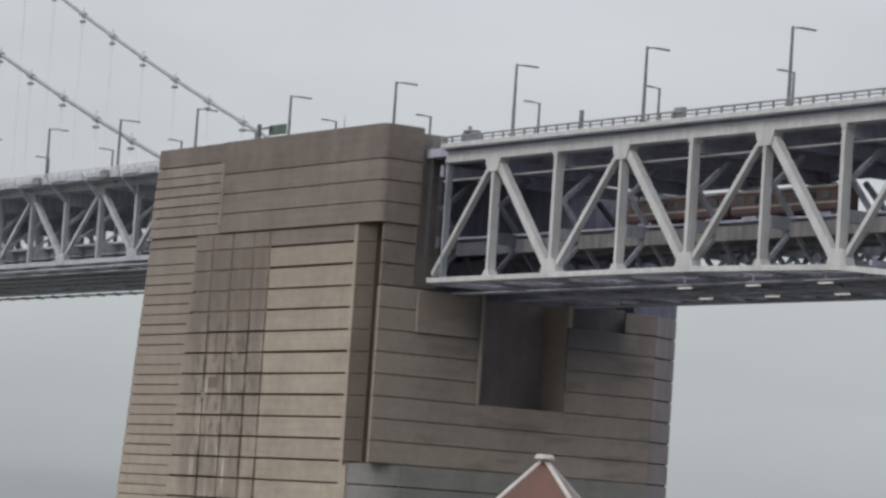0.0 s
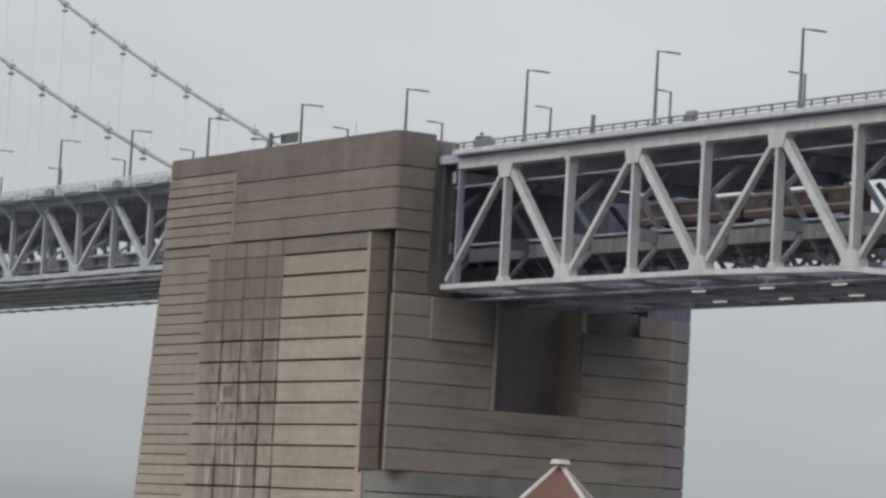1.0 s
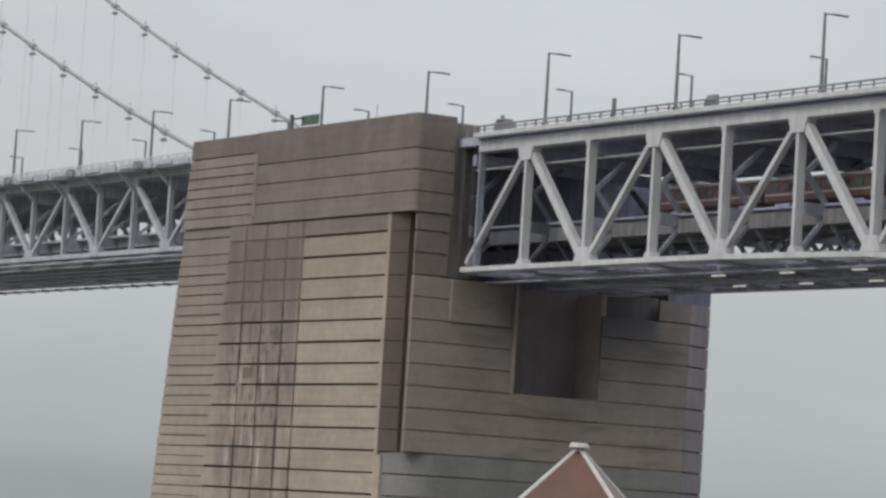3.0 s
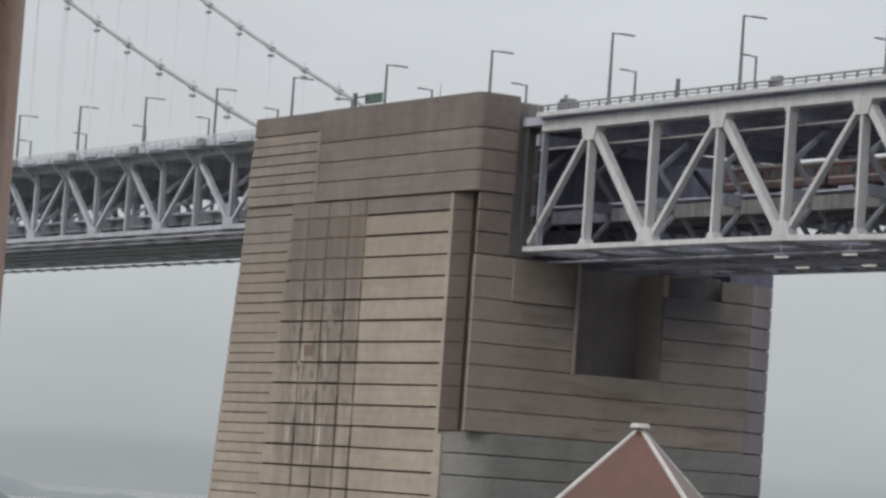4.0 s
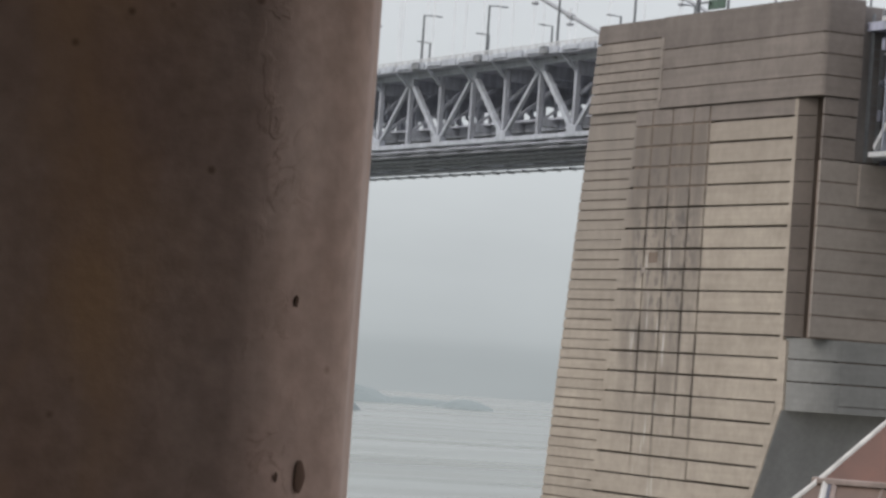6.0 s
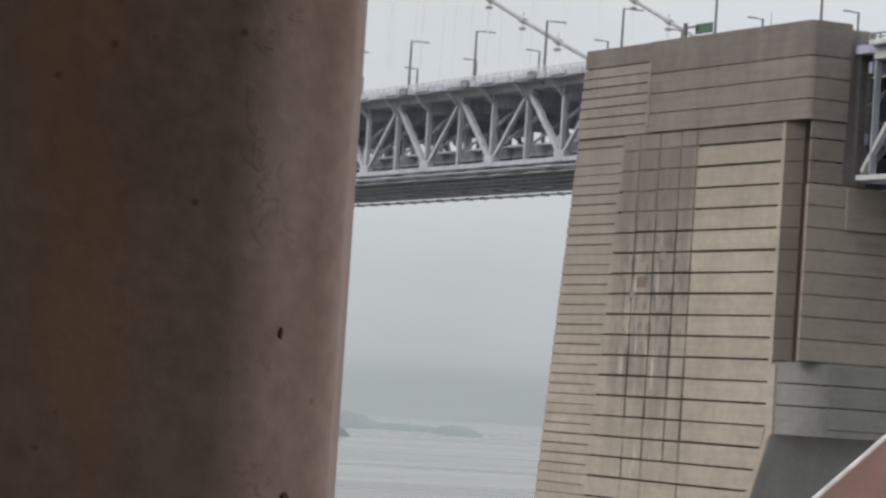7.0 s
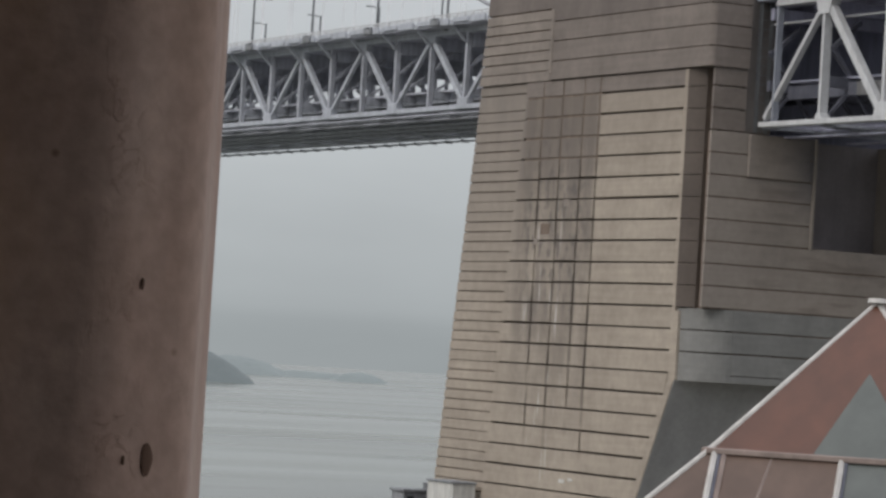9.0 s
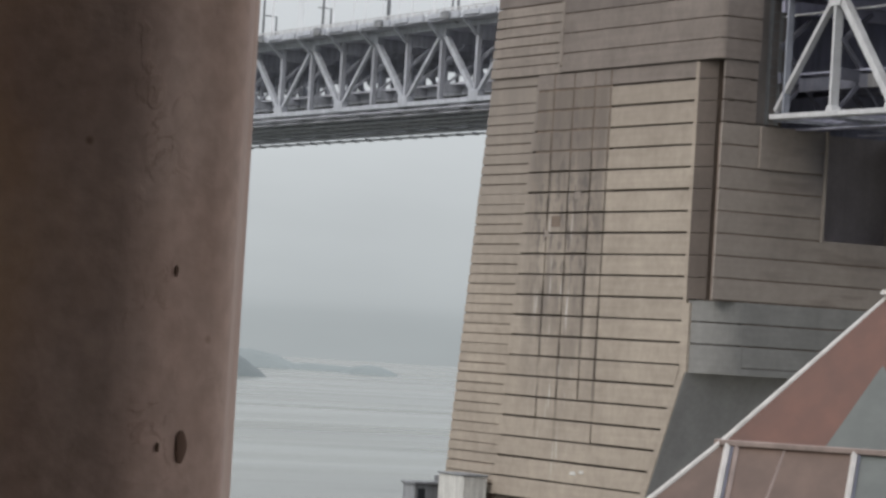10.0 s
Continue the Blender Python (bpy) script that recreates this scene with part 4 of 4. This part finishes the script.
# Far span is paler and bluer: sea haze put into its paint.
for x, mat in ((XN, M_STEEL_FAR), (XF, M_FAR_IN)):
    for k in range(NF):
        a, b = far_y(k), far_y(k + 1)
        if k == 0:
            a = 62.5
        part("top_chord", beam((x, a, ZT), (x, b, ZT), 1.1, 0.95, 0.04), mat, susp)
        part("bottom_chord", beam((x, a, ZB), (x, b, ZB), 1.1, 0.75, 0.04), mat, susp)
    for k in range(NF + 1):
        y = far_y(k)
        part("post", beam((x, y, ZB + 0.3), (x, y, ZT - 0.4), 0.8, 0.6, 0.03), M_FAR_IN, susp)
        if k % 2 == 0:
            part("gusset", box(x - 0.62, x + 0.62, y - 1.7, y + 1.7, ZT - 1.5, ZT + 0.3, 0.1), mat, susp)
            for j in (k - 1, k + 1):
                if -1 <= j <= NF:
                    part("diagonal", beam((x, y, ZT - 0.6), (x, far_y(j), ZB + 0.4), 0.8 if j < k else 0.6, 0.85 if j < k else 0.6, 0.03), mat, susp)
        else:
            part("gusset", box(x - 0.62, x + 0.62, y - 1.6, y + 1.6, ZB - 0.35, ZB + 1.4, 0.1), mat, susp)
for k in range(NF + 1):
    y = far_y(k)
    part("cross_beam", box(XN + 0.5, XF - 0.5, y - 0.35, y + 0.35, 77.0, 79.0), M_FAR_IN, susp)
    part("floor_beam", box(XN + 0.5, XF - 0.5, y - 0.4, y + 0.4, 69.5, 70.6), M_FAR_IN, susp)
    part("floor_beam", box(XN + 0.5, XF - 0.5, y - 0.4, y + 0.4, 67.4, 68.2), M_FAR_IN, susp)
    part("knee_brace", beam((XN + 0.5, y, 74.0), (XN + 4.2, y, 77.2), 0.5, 0.45, 0.0, None, (0, 1, 0)), M_FAR_IN, susp)
    part("deck_bracket", beam((XN - 0.4, y, 77.6), (4.3, y, 79.9), 0.45, 0.5, 0.0, None, (0, 1, 0)), M_STEEL_FAR, susp)
    part("deck_bracket", box(3.9, XN, y - 0.5, y + 0.5, 79.9, 80.5, 0.05), M_STEEL_FAR, susp)
    for x in (14.0, 22.2, 30.0):
        part("inner_post", box(x - 0.25, x + 0.25, y - 0.25, y + 0.25, 70.6, 77.1), M_FAR_IN, susp)
    if k < NF:
        part("brace", beam((XN + 0.5, y, 70.4), (15.0, y, 75.8), 0.45, 0.4, 0.0, None, (0, 1, 0)), M_FAR_IN, susp)
        part("brace", beam((XF - 0.5, y, 70.4), (29.0, y, 75.8), 0.45, 0.4, 0.0, None, (0, 1, 0)), M_FAR_IN, susp)
        a, b = y, far_y(k + 1)
        for p, q in ((XN, XF), (XF, XN)):
            part("lateral", beam((p, a, 67.5), (q, b, 67.5), 0.5, 0.4, 0.0, None, (0, 0, 1)), M_FAR_IN, susp)
        part("fascia", box(3.75, 4.05, a + 0.7, a + PF * 0.48, 80.0, 81.0, 0.03), M_STEEL_FAR, susp)
        part("fascia", box(3.75, 4.05, a + PF * 0.52, b - 0.7, 80.25, 80.95, 0.03), M_STEEL_FAR, susp)
yf = far_y(NF)
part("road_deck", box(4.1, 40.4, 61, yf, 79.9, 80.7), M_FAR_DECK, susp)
part("rail_deck", box(9, 35.5, 61, yf, 70.6, 70.9), M_FAR_DECK, susp)
for x in (11.0, 17.0, 27.0, 33.0):
    part("rail_girder", box(x - 0.4, x + 0.4, 61, yf, 69.2, 70.6), M_FAR_IN, susp)
for x in (7.4, 12.5, 18.0, 22.2, 27.0, 32.0, 38.6):
    part("walkway", box(x - 0.6, x + 0.6, 62, yf, 66.75, 66.95), M_FAR_DECK, susp)
    part("walkway_rail", box(x + 0.55, x + 0.67, 62, yf, 67.4, 67.52), M_FAR_IN, susp)
for k in range(2 * NF):
    y = far_y(0) + PF * k / 2
    part("walkway_bracket", box(38.0, 39.4, y - 0.2, y + 0.2, 66.6, 67.1), M_FAR_IN, susp)
railing(4.0, 62.6, yf, 80.75, 80.75, 2.6, 0.85, "pale grey steel guard railing on the suspended span", M_STEEL)
railing(40.2, 62.6, yf, 80.9, 80.9, 2.6, 1.0, "pale grey steel guard railing on the suspended span", M_STEEL)

# main cables and hangers


def cable_z(y):
    d = y - 75.6
    return 82.6 + 0.315 * d + 0.0005 * d * d


def cable(x):
    ob = thing("main_cable", (x, 62, 78.6), "grey wrapped main suspension cable with clamps and hanger ropes", "cable")
    cu = [Vector((x, y, cable_z(y))) for y in [60 + 6.0 * i for i in range(36)]]
    bm = bmesh.new()
    prev = None
    for i, p in enumerate(cu):
        d = (cu[min(i + 1, len(cu) - 1)] - cu[max(i - 1, 0)]).normalized()
        u = Vector((1, 0, 0)).cross(d)
        ring = [bm.verts.new(p + (Vector((1, 0, 0)) * math.cos(a) + u * math.sin(a)) * 0.32) for a in [j * math.pi / 5 for j in range(10)]]
        if prev:
            for j in range(10):
                bm.faces.new((prev[j], prev[(j + 1) % 10], ring[(j + 1) % 10], ring[j]))
        prev = ring
    part("cable_strand", bm, M_CABLE, ob)
    for k in range(15):
        y = 86.5 + 12.45 * k
        z = cable_z(y)
        d = Vector((0, 1, 0.36)).normalized()
        cl = part("clamp", tube(Vector((x, y, z)) - d * 0.9, Vector((x, y, z)) + d * 0.9, 0.52), M_CABLE, ob)
        part("clamp_stand", box(x - 0.2, x + 0.2, y - 0.12, y + 0.12, z + 0.45, z + 1.25), M_ROPE, cl)
        part("hanger_socket", box(x - 0.45, x + 0.45, y - 0.5, y + 0.5, z - 1.5, z - 1.1, 0.1), M_CABLE, cl)
        for s in (-0.3, 0.3):
            part("hanger_rope", tube((x, y + s, z - 0.4), (x, y + s, ZT), 0.055, n=6), M_ROPE, cl)
    return ob


cable(XN)
cable(40.0)

# ---------------------------------------------------------------- lamps on the deck


def street_lamp(x, y, z, high, arm, label):
    ob = thing("street_lamp", (x, y, z), label, "street lamp", "lamps along the bridge deck")
    part("base_plate", box(x - 0.32, x + 0.32, y - 0.32, y + 0.32, z - 0.45, z + 0.5, 0.06), M_POLE, ob)
    part("pole", tube((x, y, z + 0.3), (x, y, z + high), 0.24, 0.16), M_POLE, ob)
    s = 1 if arm > 0 else -1
    part("arm", tube((x, y, z + high - 0.15), (x + s * 1.2, y, z + high - 0.02), 0.09, 0.09, 8), M_POLE, ob)
    part("lamp_head", box(min(x + s * 1.1, x + arm), max(x + s * 1.1, x + arm), y - 0.22, y + 0.22, z + high - 0.13, z + high + 0.07, 0.05), M_POLE, ob, "slim flat lamp head")
    return ob


near_lamp = street_lamp(6.5, -19.7, 79.9, 9.3, 3.3, "grey steel street lamp with one slim arm on the bridge deck")
for y, z in ((-47.6, 79.75), (-75.3, 79.7), (-103.2, 79.65), (9.1, 79.85), (37.1, 80.0), (64.5, 80.1), (89.2, 80.1), (114.0, 80.3), (138.9, 80.4), (163.6, 80.4), (188.3, 80.4), (213.0, 80.4), (237.7, 80.4)):
    copy_thing(near_lamp, pose(6.5, y, z))
other_lamp = street_lamp(31.4, -44.4, 79.5, 10.0, -2.6, "grey steel street lamp on the far edge of the bridge deck")
for y in (-72.4, -16.3, 11.6, 39.6, 66.5, 91.2, 115.9, 140.6, 165.3, 190.0, 214.7):
    copy_thing(other_lamp, pose(31.4, y, 79.6 if y < 50 else 80.68))

# ---------------------------------------------------------------- small things on the bridge
sign = thing("sign_board", (2.6, 36.0, TOP), "green sign board on a dark post on the anchorage", "sign")
part("post", box(2.2, 2.7, 38.1, 38.6, TOP, TOP + 2.6, 0.05), M_POLE, sign)
part("post_foot", box(1.9, 3.0, 37.8, 38.9, TOP, TOP + 0.7, 0.1), M_POLE, sign)
part("board", box(2.9, 3.15, 31.8, 36.4, TOP + 0.95, TOP + 2.35, 0.05), M_GREEN, sign)
part("bracket", box(2.4, 2.95, 35.6, 38.3, TOP + 1.9, TOP + 2.05), M_POLE, sign)
aerial = thing("aerial", (3.0, 16.0, TOP), "thin dark aerial on the anchorage top", "aerial")
part("rod", tube((3.0, 16.0, TOP), (3.0, 16.0, TOP + 2.6), 0.05, 0.03, 6), M_POLE, aerial)
part("foot", box(2.5, 3.5, 15.4, 16.6, TOP - 0.05, TOP + 0.5, 0.1), M_POLE, aerial)
cab = thing("control_cabinet", (7.0, -9.5, 79.6), "weathered grey equipment cabinet beside the deck railing", "cabinet")
part("body", box(6.3, 7.7, -11.0, -8.0, 79.5, 81.1, 0.12), M_DECK, cab)
part("lid", box(6.2, 7.8, -10.5, -8.6, 81.1, 81.45, 0.1), M_DECK, cab)
part("duct", tube((7.0, -9.0, 81.4), (7.0, -9.0, 82.0), 0.25), M_DECK, cab)
stub = thing("marker_post", (6.2, -35.2, 79.6), "short dark steel post on the deck edge", "post")
part("shaft", box(6.0, 6.4, -35.45, -34.95, 79.5, 82.2, 0.05), M_POLE, stub)
box2 = thing("junction_box", (6.0, -55.6, 79.5), "small grey junction box on the railing", "box")
part("body", box(5.7, 6.4, -56.5, -54.7, 79.5, 81.1, 0.1), M_DECK, box2)
ladder = thing("access_ladder", (6.2, 0.0, 60.5), "grey steel access ladder in the corner beside the span", "ladder")
for y in (-0.55, -0.05):
    for x in (7.0, 8.6):
        part("stile", box(x - 0.1, x + 0.1, y - 0.06, y + 0.06, 61.2, 80.6), M_POLE, ladder)
for i in range(16):
    z = 61.5 + 1.2 * i
    part("rung", box(7.0, 8.6, -0.6, -0.5, z, z + 0.1), M_POLE, ladder)

# small equipment boxes on the edge of the suspended span
for i in range(5):
    y, z = 87.5 + 23.45 * i, 80.35
    eb = thing("equipment_box", (3.6, y, z), "long grey equipment box fixed to the span's deck edge", "box", "equipment boxes on the deck edge")
    part("body", box(3.25, 3.78, y - 1.3, y + 1.3, z - 0.45, z + 0.6, 0.14), M_DECK, eb)
    part("lid", box(3.2, 3.8, y - 1.1, y + 1.1, z + 0.6, z + 0.78, 0.06), M_DECK, eb)

# commuter train on the lower deck
train_base = -37.0
for c in range(2):
    y1 = train_base - c * 20.6
    y0 = y1 - 20.0
    g = grade((y0 + y1) / 2)
    tr = thing("train_car", (14.2, (y0 + y1) / 2, 68.2 + g), "dull red commuter train car on the lower deck", "train car", "train on the lower deck")
    tb = part("body", box(12.7, 15.7, y0, y1, 68.9 + g, 71.5 + g, 0.2), M_TRAIN, tr)
    part("roof", box(12.9, 15.5, y0 + 0.2, y1 - 0.2, 71.5 + g, 71.9 + g, 0.15), M_TRAIN_TOP, tr)
    part("stripe", box(12.66, 12.72, y0 + 0.3, y1 - 0.3, 69.75 + g, 69.95 + g), M_TRAIN_TOP, tb)
    for i in range(7):
        yw = y0 + 1.6 + i * 2.6
        part("window", box(12.65, 12.72, yw, yw + 1.5, 70.25 + g, 71.1 + g), M_GLASS_DK, tb)
    for yw in (y0 + 3.2, y1 - 3.2):
        part("bogie", box(13.0, 15.4, yw - 1.4, yw + 1.4, 68.2 + g, 68.9 + g, 0.1), M_DARK, tr)

# ---------------------------------------------------------------- pyramid canopy below the terrace
APEX = Vector((EYE[0] + 22.6, EYE[1] + 33.0, 30.93))
VIEW = Vector((22.6, 33.0, 0)).normalized()
SIDE = Vector((VIEW.y, -VIEW.x, 0))
canopy = thing("pyramid_canopy", (APEX.x, APEX.y, 24.0), "pyramid canopy of faded red and grey sheets in white metal frame", "canopy")
RH = 1.212
THETA = radians(54.4)
EAVE, RAIL1 = 3.4, 1.86


def ridge(i, drop):
    """A place on ridge i, that far below the apex."""
    a = THETA - i * math.pi / 2
    d = -SIDE * math.sin(a) - VIEW * math.cos(a)
    out = RH * min(drop, RAIL1) + 1.35 * max(0.0, drop - RAIL1)
    return APEX + d * out - Vector((0, 0, drop))


def sheet(pts, thick):
    bm = bmesh.new()
    nrm = (pts[1] - pts[0]).cross(pts[-1] - pts[0]).normalized()
    lo = [bm.verts.new(p) for p in pts]
    hi = [bm.verts.new(p + nrm * thick) for p in pts]
    n = len(pts)
    for i in range(n):
        bm.faces.new((lo[i], lo[(i + 1) % n], hi[(i + 1) % n], hi[i]))
    bm.faces.new(lo[::-1])
    bm.faces.new(hi)
    return bm


for i in range(4):
    a0, a1 = ridge(i, RAIL1), ridge(i + 1, RAIL1)
    e0, e1 = ridge(i, EAVE), ridge(i + 1, EAVE)
    part("red_sheet", sheet([ridge(i, 0.06), a0, a1, ridge(i + 1, 0.06)], 0.015), M_RED, canopy)
    outw = ((a0 + a1) / 2 - APEX)
    outw.z = 0
    outw = (outw.normalized() + Vector((0, 0, 1.0))).normalized() * 0.03
    m0 = APEX.lerp(a0.lerp(a1, 0.56), 0.47)
    part("grey_panel", sheet([m0 + outw, a0.lerp(a1, 0.38) + outw, a0.lerp(a1, 0.77) + outw], 0.012), M_GREYSHEET, canopy)
    for f0, g0, f1, g1, red in ((0.0, 0.0, 0.03, 0.27, True), (0.03, 0.27, 0.49, 0.51, True), (0.49, 0.51, 0.8, 0.8, False), (0.8, 0.8, 1.0, 1.0, False)):
        part("taupe_panel" if red else "grey_panel", sheet([a0.lerp(a1, f0), e0.lerp(e1, g0), e0.lerp(e1, g1), a0.lerp(a1, f1)], 0.015), M_TAUPE if red else M_GREYSHEET, canopy)
        if f0:
            part("mullion", beam(a0.lerp(a1, f0) + outw, e0.lerp(e1, g0) + outw, 0.065, 0.06, 0.01), M_ALU, canopy)
            along = (a1 - a0).normalized()
            part("gasket", beam(a0.lerp(a1, f0) + outw * 0.6 + along * 0.05, e0.lerp(e1, g0) + outw * 0.6 + along * 0.05, 0.03, 0.05), M_SEAL_SHADE, canopy)
            if red:
                part("inner_mullion", beam(a0.lerp(a1, f0) + outw * 0.8 + along * 0.11, e0.lerp(e1, g0) + outw * 0.8 + along * 0.11, 0.05, 0.04), M_RUSTY, canopy)
                part("inner_brace", beam(a0.lerp(a1, 0.24) + outw * 0.5, e0.lerp(e1, 0.33) + outw * 0.5, 0.025, 0.02), M_RUSTY, canopy)
    part("gasket", beam(a0 + outw - Vector((0, 0, 0.065)), a1 + outw - Vector((0, 0, 0.065)), 0.03, 0.035, 0.0, None, (0, 0, 1)), M_SEAL_SHADE, canopy)
    under = Vector((0, 0, 0.05))
    part("gasket", tube(APEX - under, ridge(i, RAIL1) - under, 0.028, 0.028, 8), M_SEAL_SHADE, canopy)
    part("gasket", tube(ridge(i, RAIL1) - under, ridge(i, EAVE + 0.05) - under, 0.028, 0.028, 8), M_SEAL_SHADE, canopy)
    part("transom", beam(a0 + outw, a1 + outw, 0.07, 0.10, 0.01, None, (0, 0, 1)), M_RUSTY, canopy)
    part("eave_beam", beam(e0, e1, 0.12, 0.16, 0.01, None, (0, 0, 1)), M_ALU, canopy)
    part("ridge_tube", tube(APEX - Vector((0, 0, 0.02)), ridge(i, RAIL1), 0.036, 0.038, 12), M_ALU, canopy)
    part("ridge_tube", tube(ridge(i, RAIL1 - 0.02), ridge(i, EAVE + 0.05), 0.038, 0.040, 12), M_ALU, canopy)
    c = ridge(i, EAVE)
    part("leg", tube((c.x, c.y, land_height(c.x, c.y) - 0.2), c, 0.09), M_ALU, canopy)
part("cap", tube(APEX - Vector((0, 0, 0.01)), APEX + Vector((0, 0, 0.045)), 0.125, 0.10, 16), M_ALU, canopy)
part("cap_collar", tube(APEX - Vector((0, 0, 0.10)), APEX - Vector((0, 0, 0.01)), 0.05, 0.05, 12), M_RUSTY, canopy)

# ---------------------------------------------------------------- shore buildings at the anchorage foot
hut = thing("harbour_hut", (2.0, 80.0, 5.0), "small grey harbour hut with dark openings by the shore", "hut")
hw = part("wall", box(-1.5, 5.0, 78, 82, 4.5, 9.2, 0.05), M_DECK, hut)
part("roof", box(-1.8, 5.3, 77.7, 82.3, 9.2, 9.6, 0.05), M_DECK, hut)
for x in (-1.0, 3.0):
    part("window", box(x, x + 1.2, 77.93, 78.02, 6.6, 8.6), M_GLASS_DK, hw)
part("tank", tube((3.4, 80, 9.6), (3.4, 80, 10.6), 0.7), M_DECK, hut)
shed = thing("pump_shed", (-2.6, 60.5, 4.5), "pale concrete pump shed beside the anchorage", "shed")
part("wall", box(-4.5, -0.8, 56.5, 64.5, 4.5, 11.6, 0.05), M_WHITE, shed)
part("roof", box(-4.7, -0.7, 56.3, 64.7, 11.6, 11.9, 0.05), M_DECK, shed)

# ---------------------------------------------------------------- the terrace, with an unseen shelter added to shade the pillar


def place(name, bm, material, label, category, kind="", at=(0, 0, 0)):
    """Turns a mesh drawn in terrace metres (right, ahead, up) into the world."""
    m = Matrix.Translation((EYE[0], EYE[1], 0)) @ pose(0, 0, 0, 0, 0, -24.9)
    bmesh.ops.transform(bm, matrix=m, verts=bm.verts)
    return solid(name, bm, material, label, category, kind)


place("floor", box(-4.6, 5.2, -4.2, 3.7, 27.8, 28.4), M_PAVE, "worn concrete terrace floor", "floor", "structure")
place("ceiling", box(-4.6, 3.2, -4.2, 0.4, 31.4, 31.7), M_PLASTER, "unseen plain brown ceiling added to darken the pillar", "ceiling", "structure")
place("ceiling", box(-4.6, 1.2, 0.4, 3.6, 31.4, 31.7), M_PLASTER, "unseen plain brown ceiling added to darken the pillar", "ceiling", "structure")
place("wall_back", box(-4.6, 3.2, -4.4, -4.2, 28.4, 31.4), M_PLASTER, "unseen plain brown plastered wall added to darken the pillar", "wall", "structure")
place("wall_side", box(-4.8, -4.6, -4.4, 3.6, 28.4, 31.4), M_PLASTER, "unseen plain brown plastered wall added to darken the pillar", "wall", "structure")

bm = bmesh.new()
CW, CH, CY = 0.275, 0.075, 2.972
CX = -0.0885 - CW
corner = []
for sx, sy in ((1, -1), (1, 1), (-1, 1), (-1, -1)):
    p = [Vector((sx * CW, sy * (CW - CH))), Vector((sx * (CW - CH), sy * CW))]
    if (sx, sy) in ((1, -1), (-1, 1)):
        p.reverse()
    corner += p
ring = []
for i in range(8):
    a, b, c = corner[i - 1], corner[i], corner[(i + 1) % 8]
    p0, p1 = b + (a - b).normalized() * 0.030, b + (c - b).normalized() * 0.030
    for k in range(17):
        f = k / 16
        ring.append(p0 * (1 - f) ** 2 + b * (2 * f * (1 - f)) + p1 * f * f)
n_ring = len(ring)
lo = [bm.verts.new((CX + v.x, CY + CW + v.y, 28.4)) for v in ring]
hi = [bm.verts.new((CX + v.x, CY + CW + v.y, 31.4)) for v in ring]
for i in range(n_ring):
    bm.faces.new((lo[i], lo[(i + 1) % n_ring], hi[(i + 1) % n_ring], hi[i]))
bm.faces.new(lo[::-1])
bm.faces.new(hi)
TERRACE = Matrix.Translation((EYE[0], EYE[1], 0)) @ pose(0, 0, 0, 0, 0, -24.9)
pillar = thing("pillar", TERRACE @ Vector((CX, CY + CW, 28.4)), "old brown-painted concrete pillar with chipped chamfered edges", "pillar")
bmesh.ops.transform(bm, matrix=TERRACE, verts=bm.verts)
shaft = part("shaft", bm, M_COLUMN, pillar)
# chips knocked out of the chamfered edge
for right, z, wide, high in ((-0.137, 30.05, 0.0022, 0.0055), (-0.124, 29.894, 0.0065, 0.0150), (-0.144, 29.893, 0.0018, 0.0045)):
    bm = bmesh.new()
    bmesh.ops.create_uvsphere(bm, u_segments=16, v_segments=10, radius=1.0)
    for v in bm.verts:
        v.co.x += 0.10 * math.sin(4.0 * v.co.z + right * 90)
    bmesh.ops.transform(bm, matrix=TERRACE @ Matrix.Translation((right, CY + (right + 0.161), z)) @ pose(0, 0, 0, 0, 0, 45) @ Matrix.Diagonal((wide, 0.0012, high, 1)), verts=bm.verts)
    part("chip", bm, M_CHIP, shaft, "small dark chip in the paint")
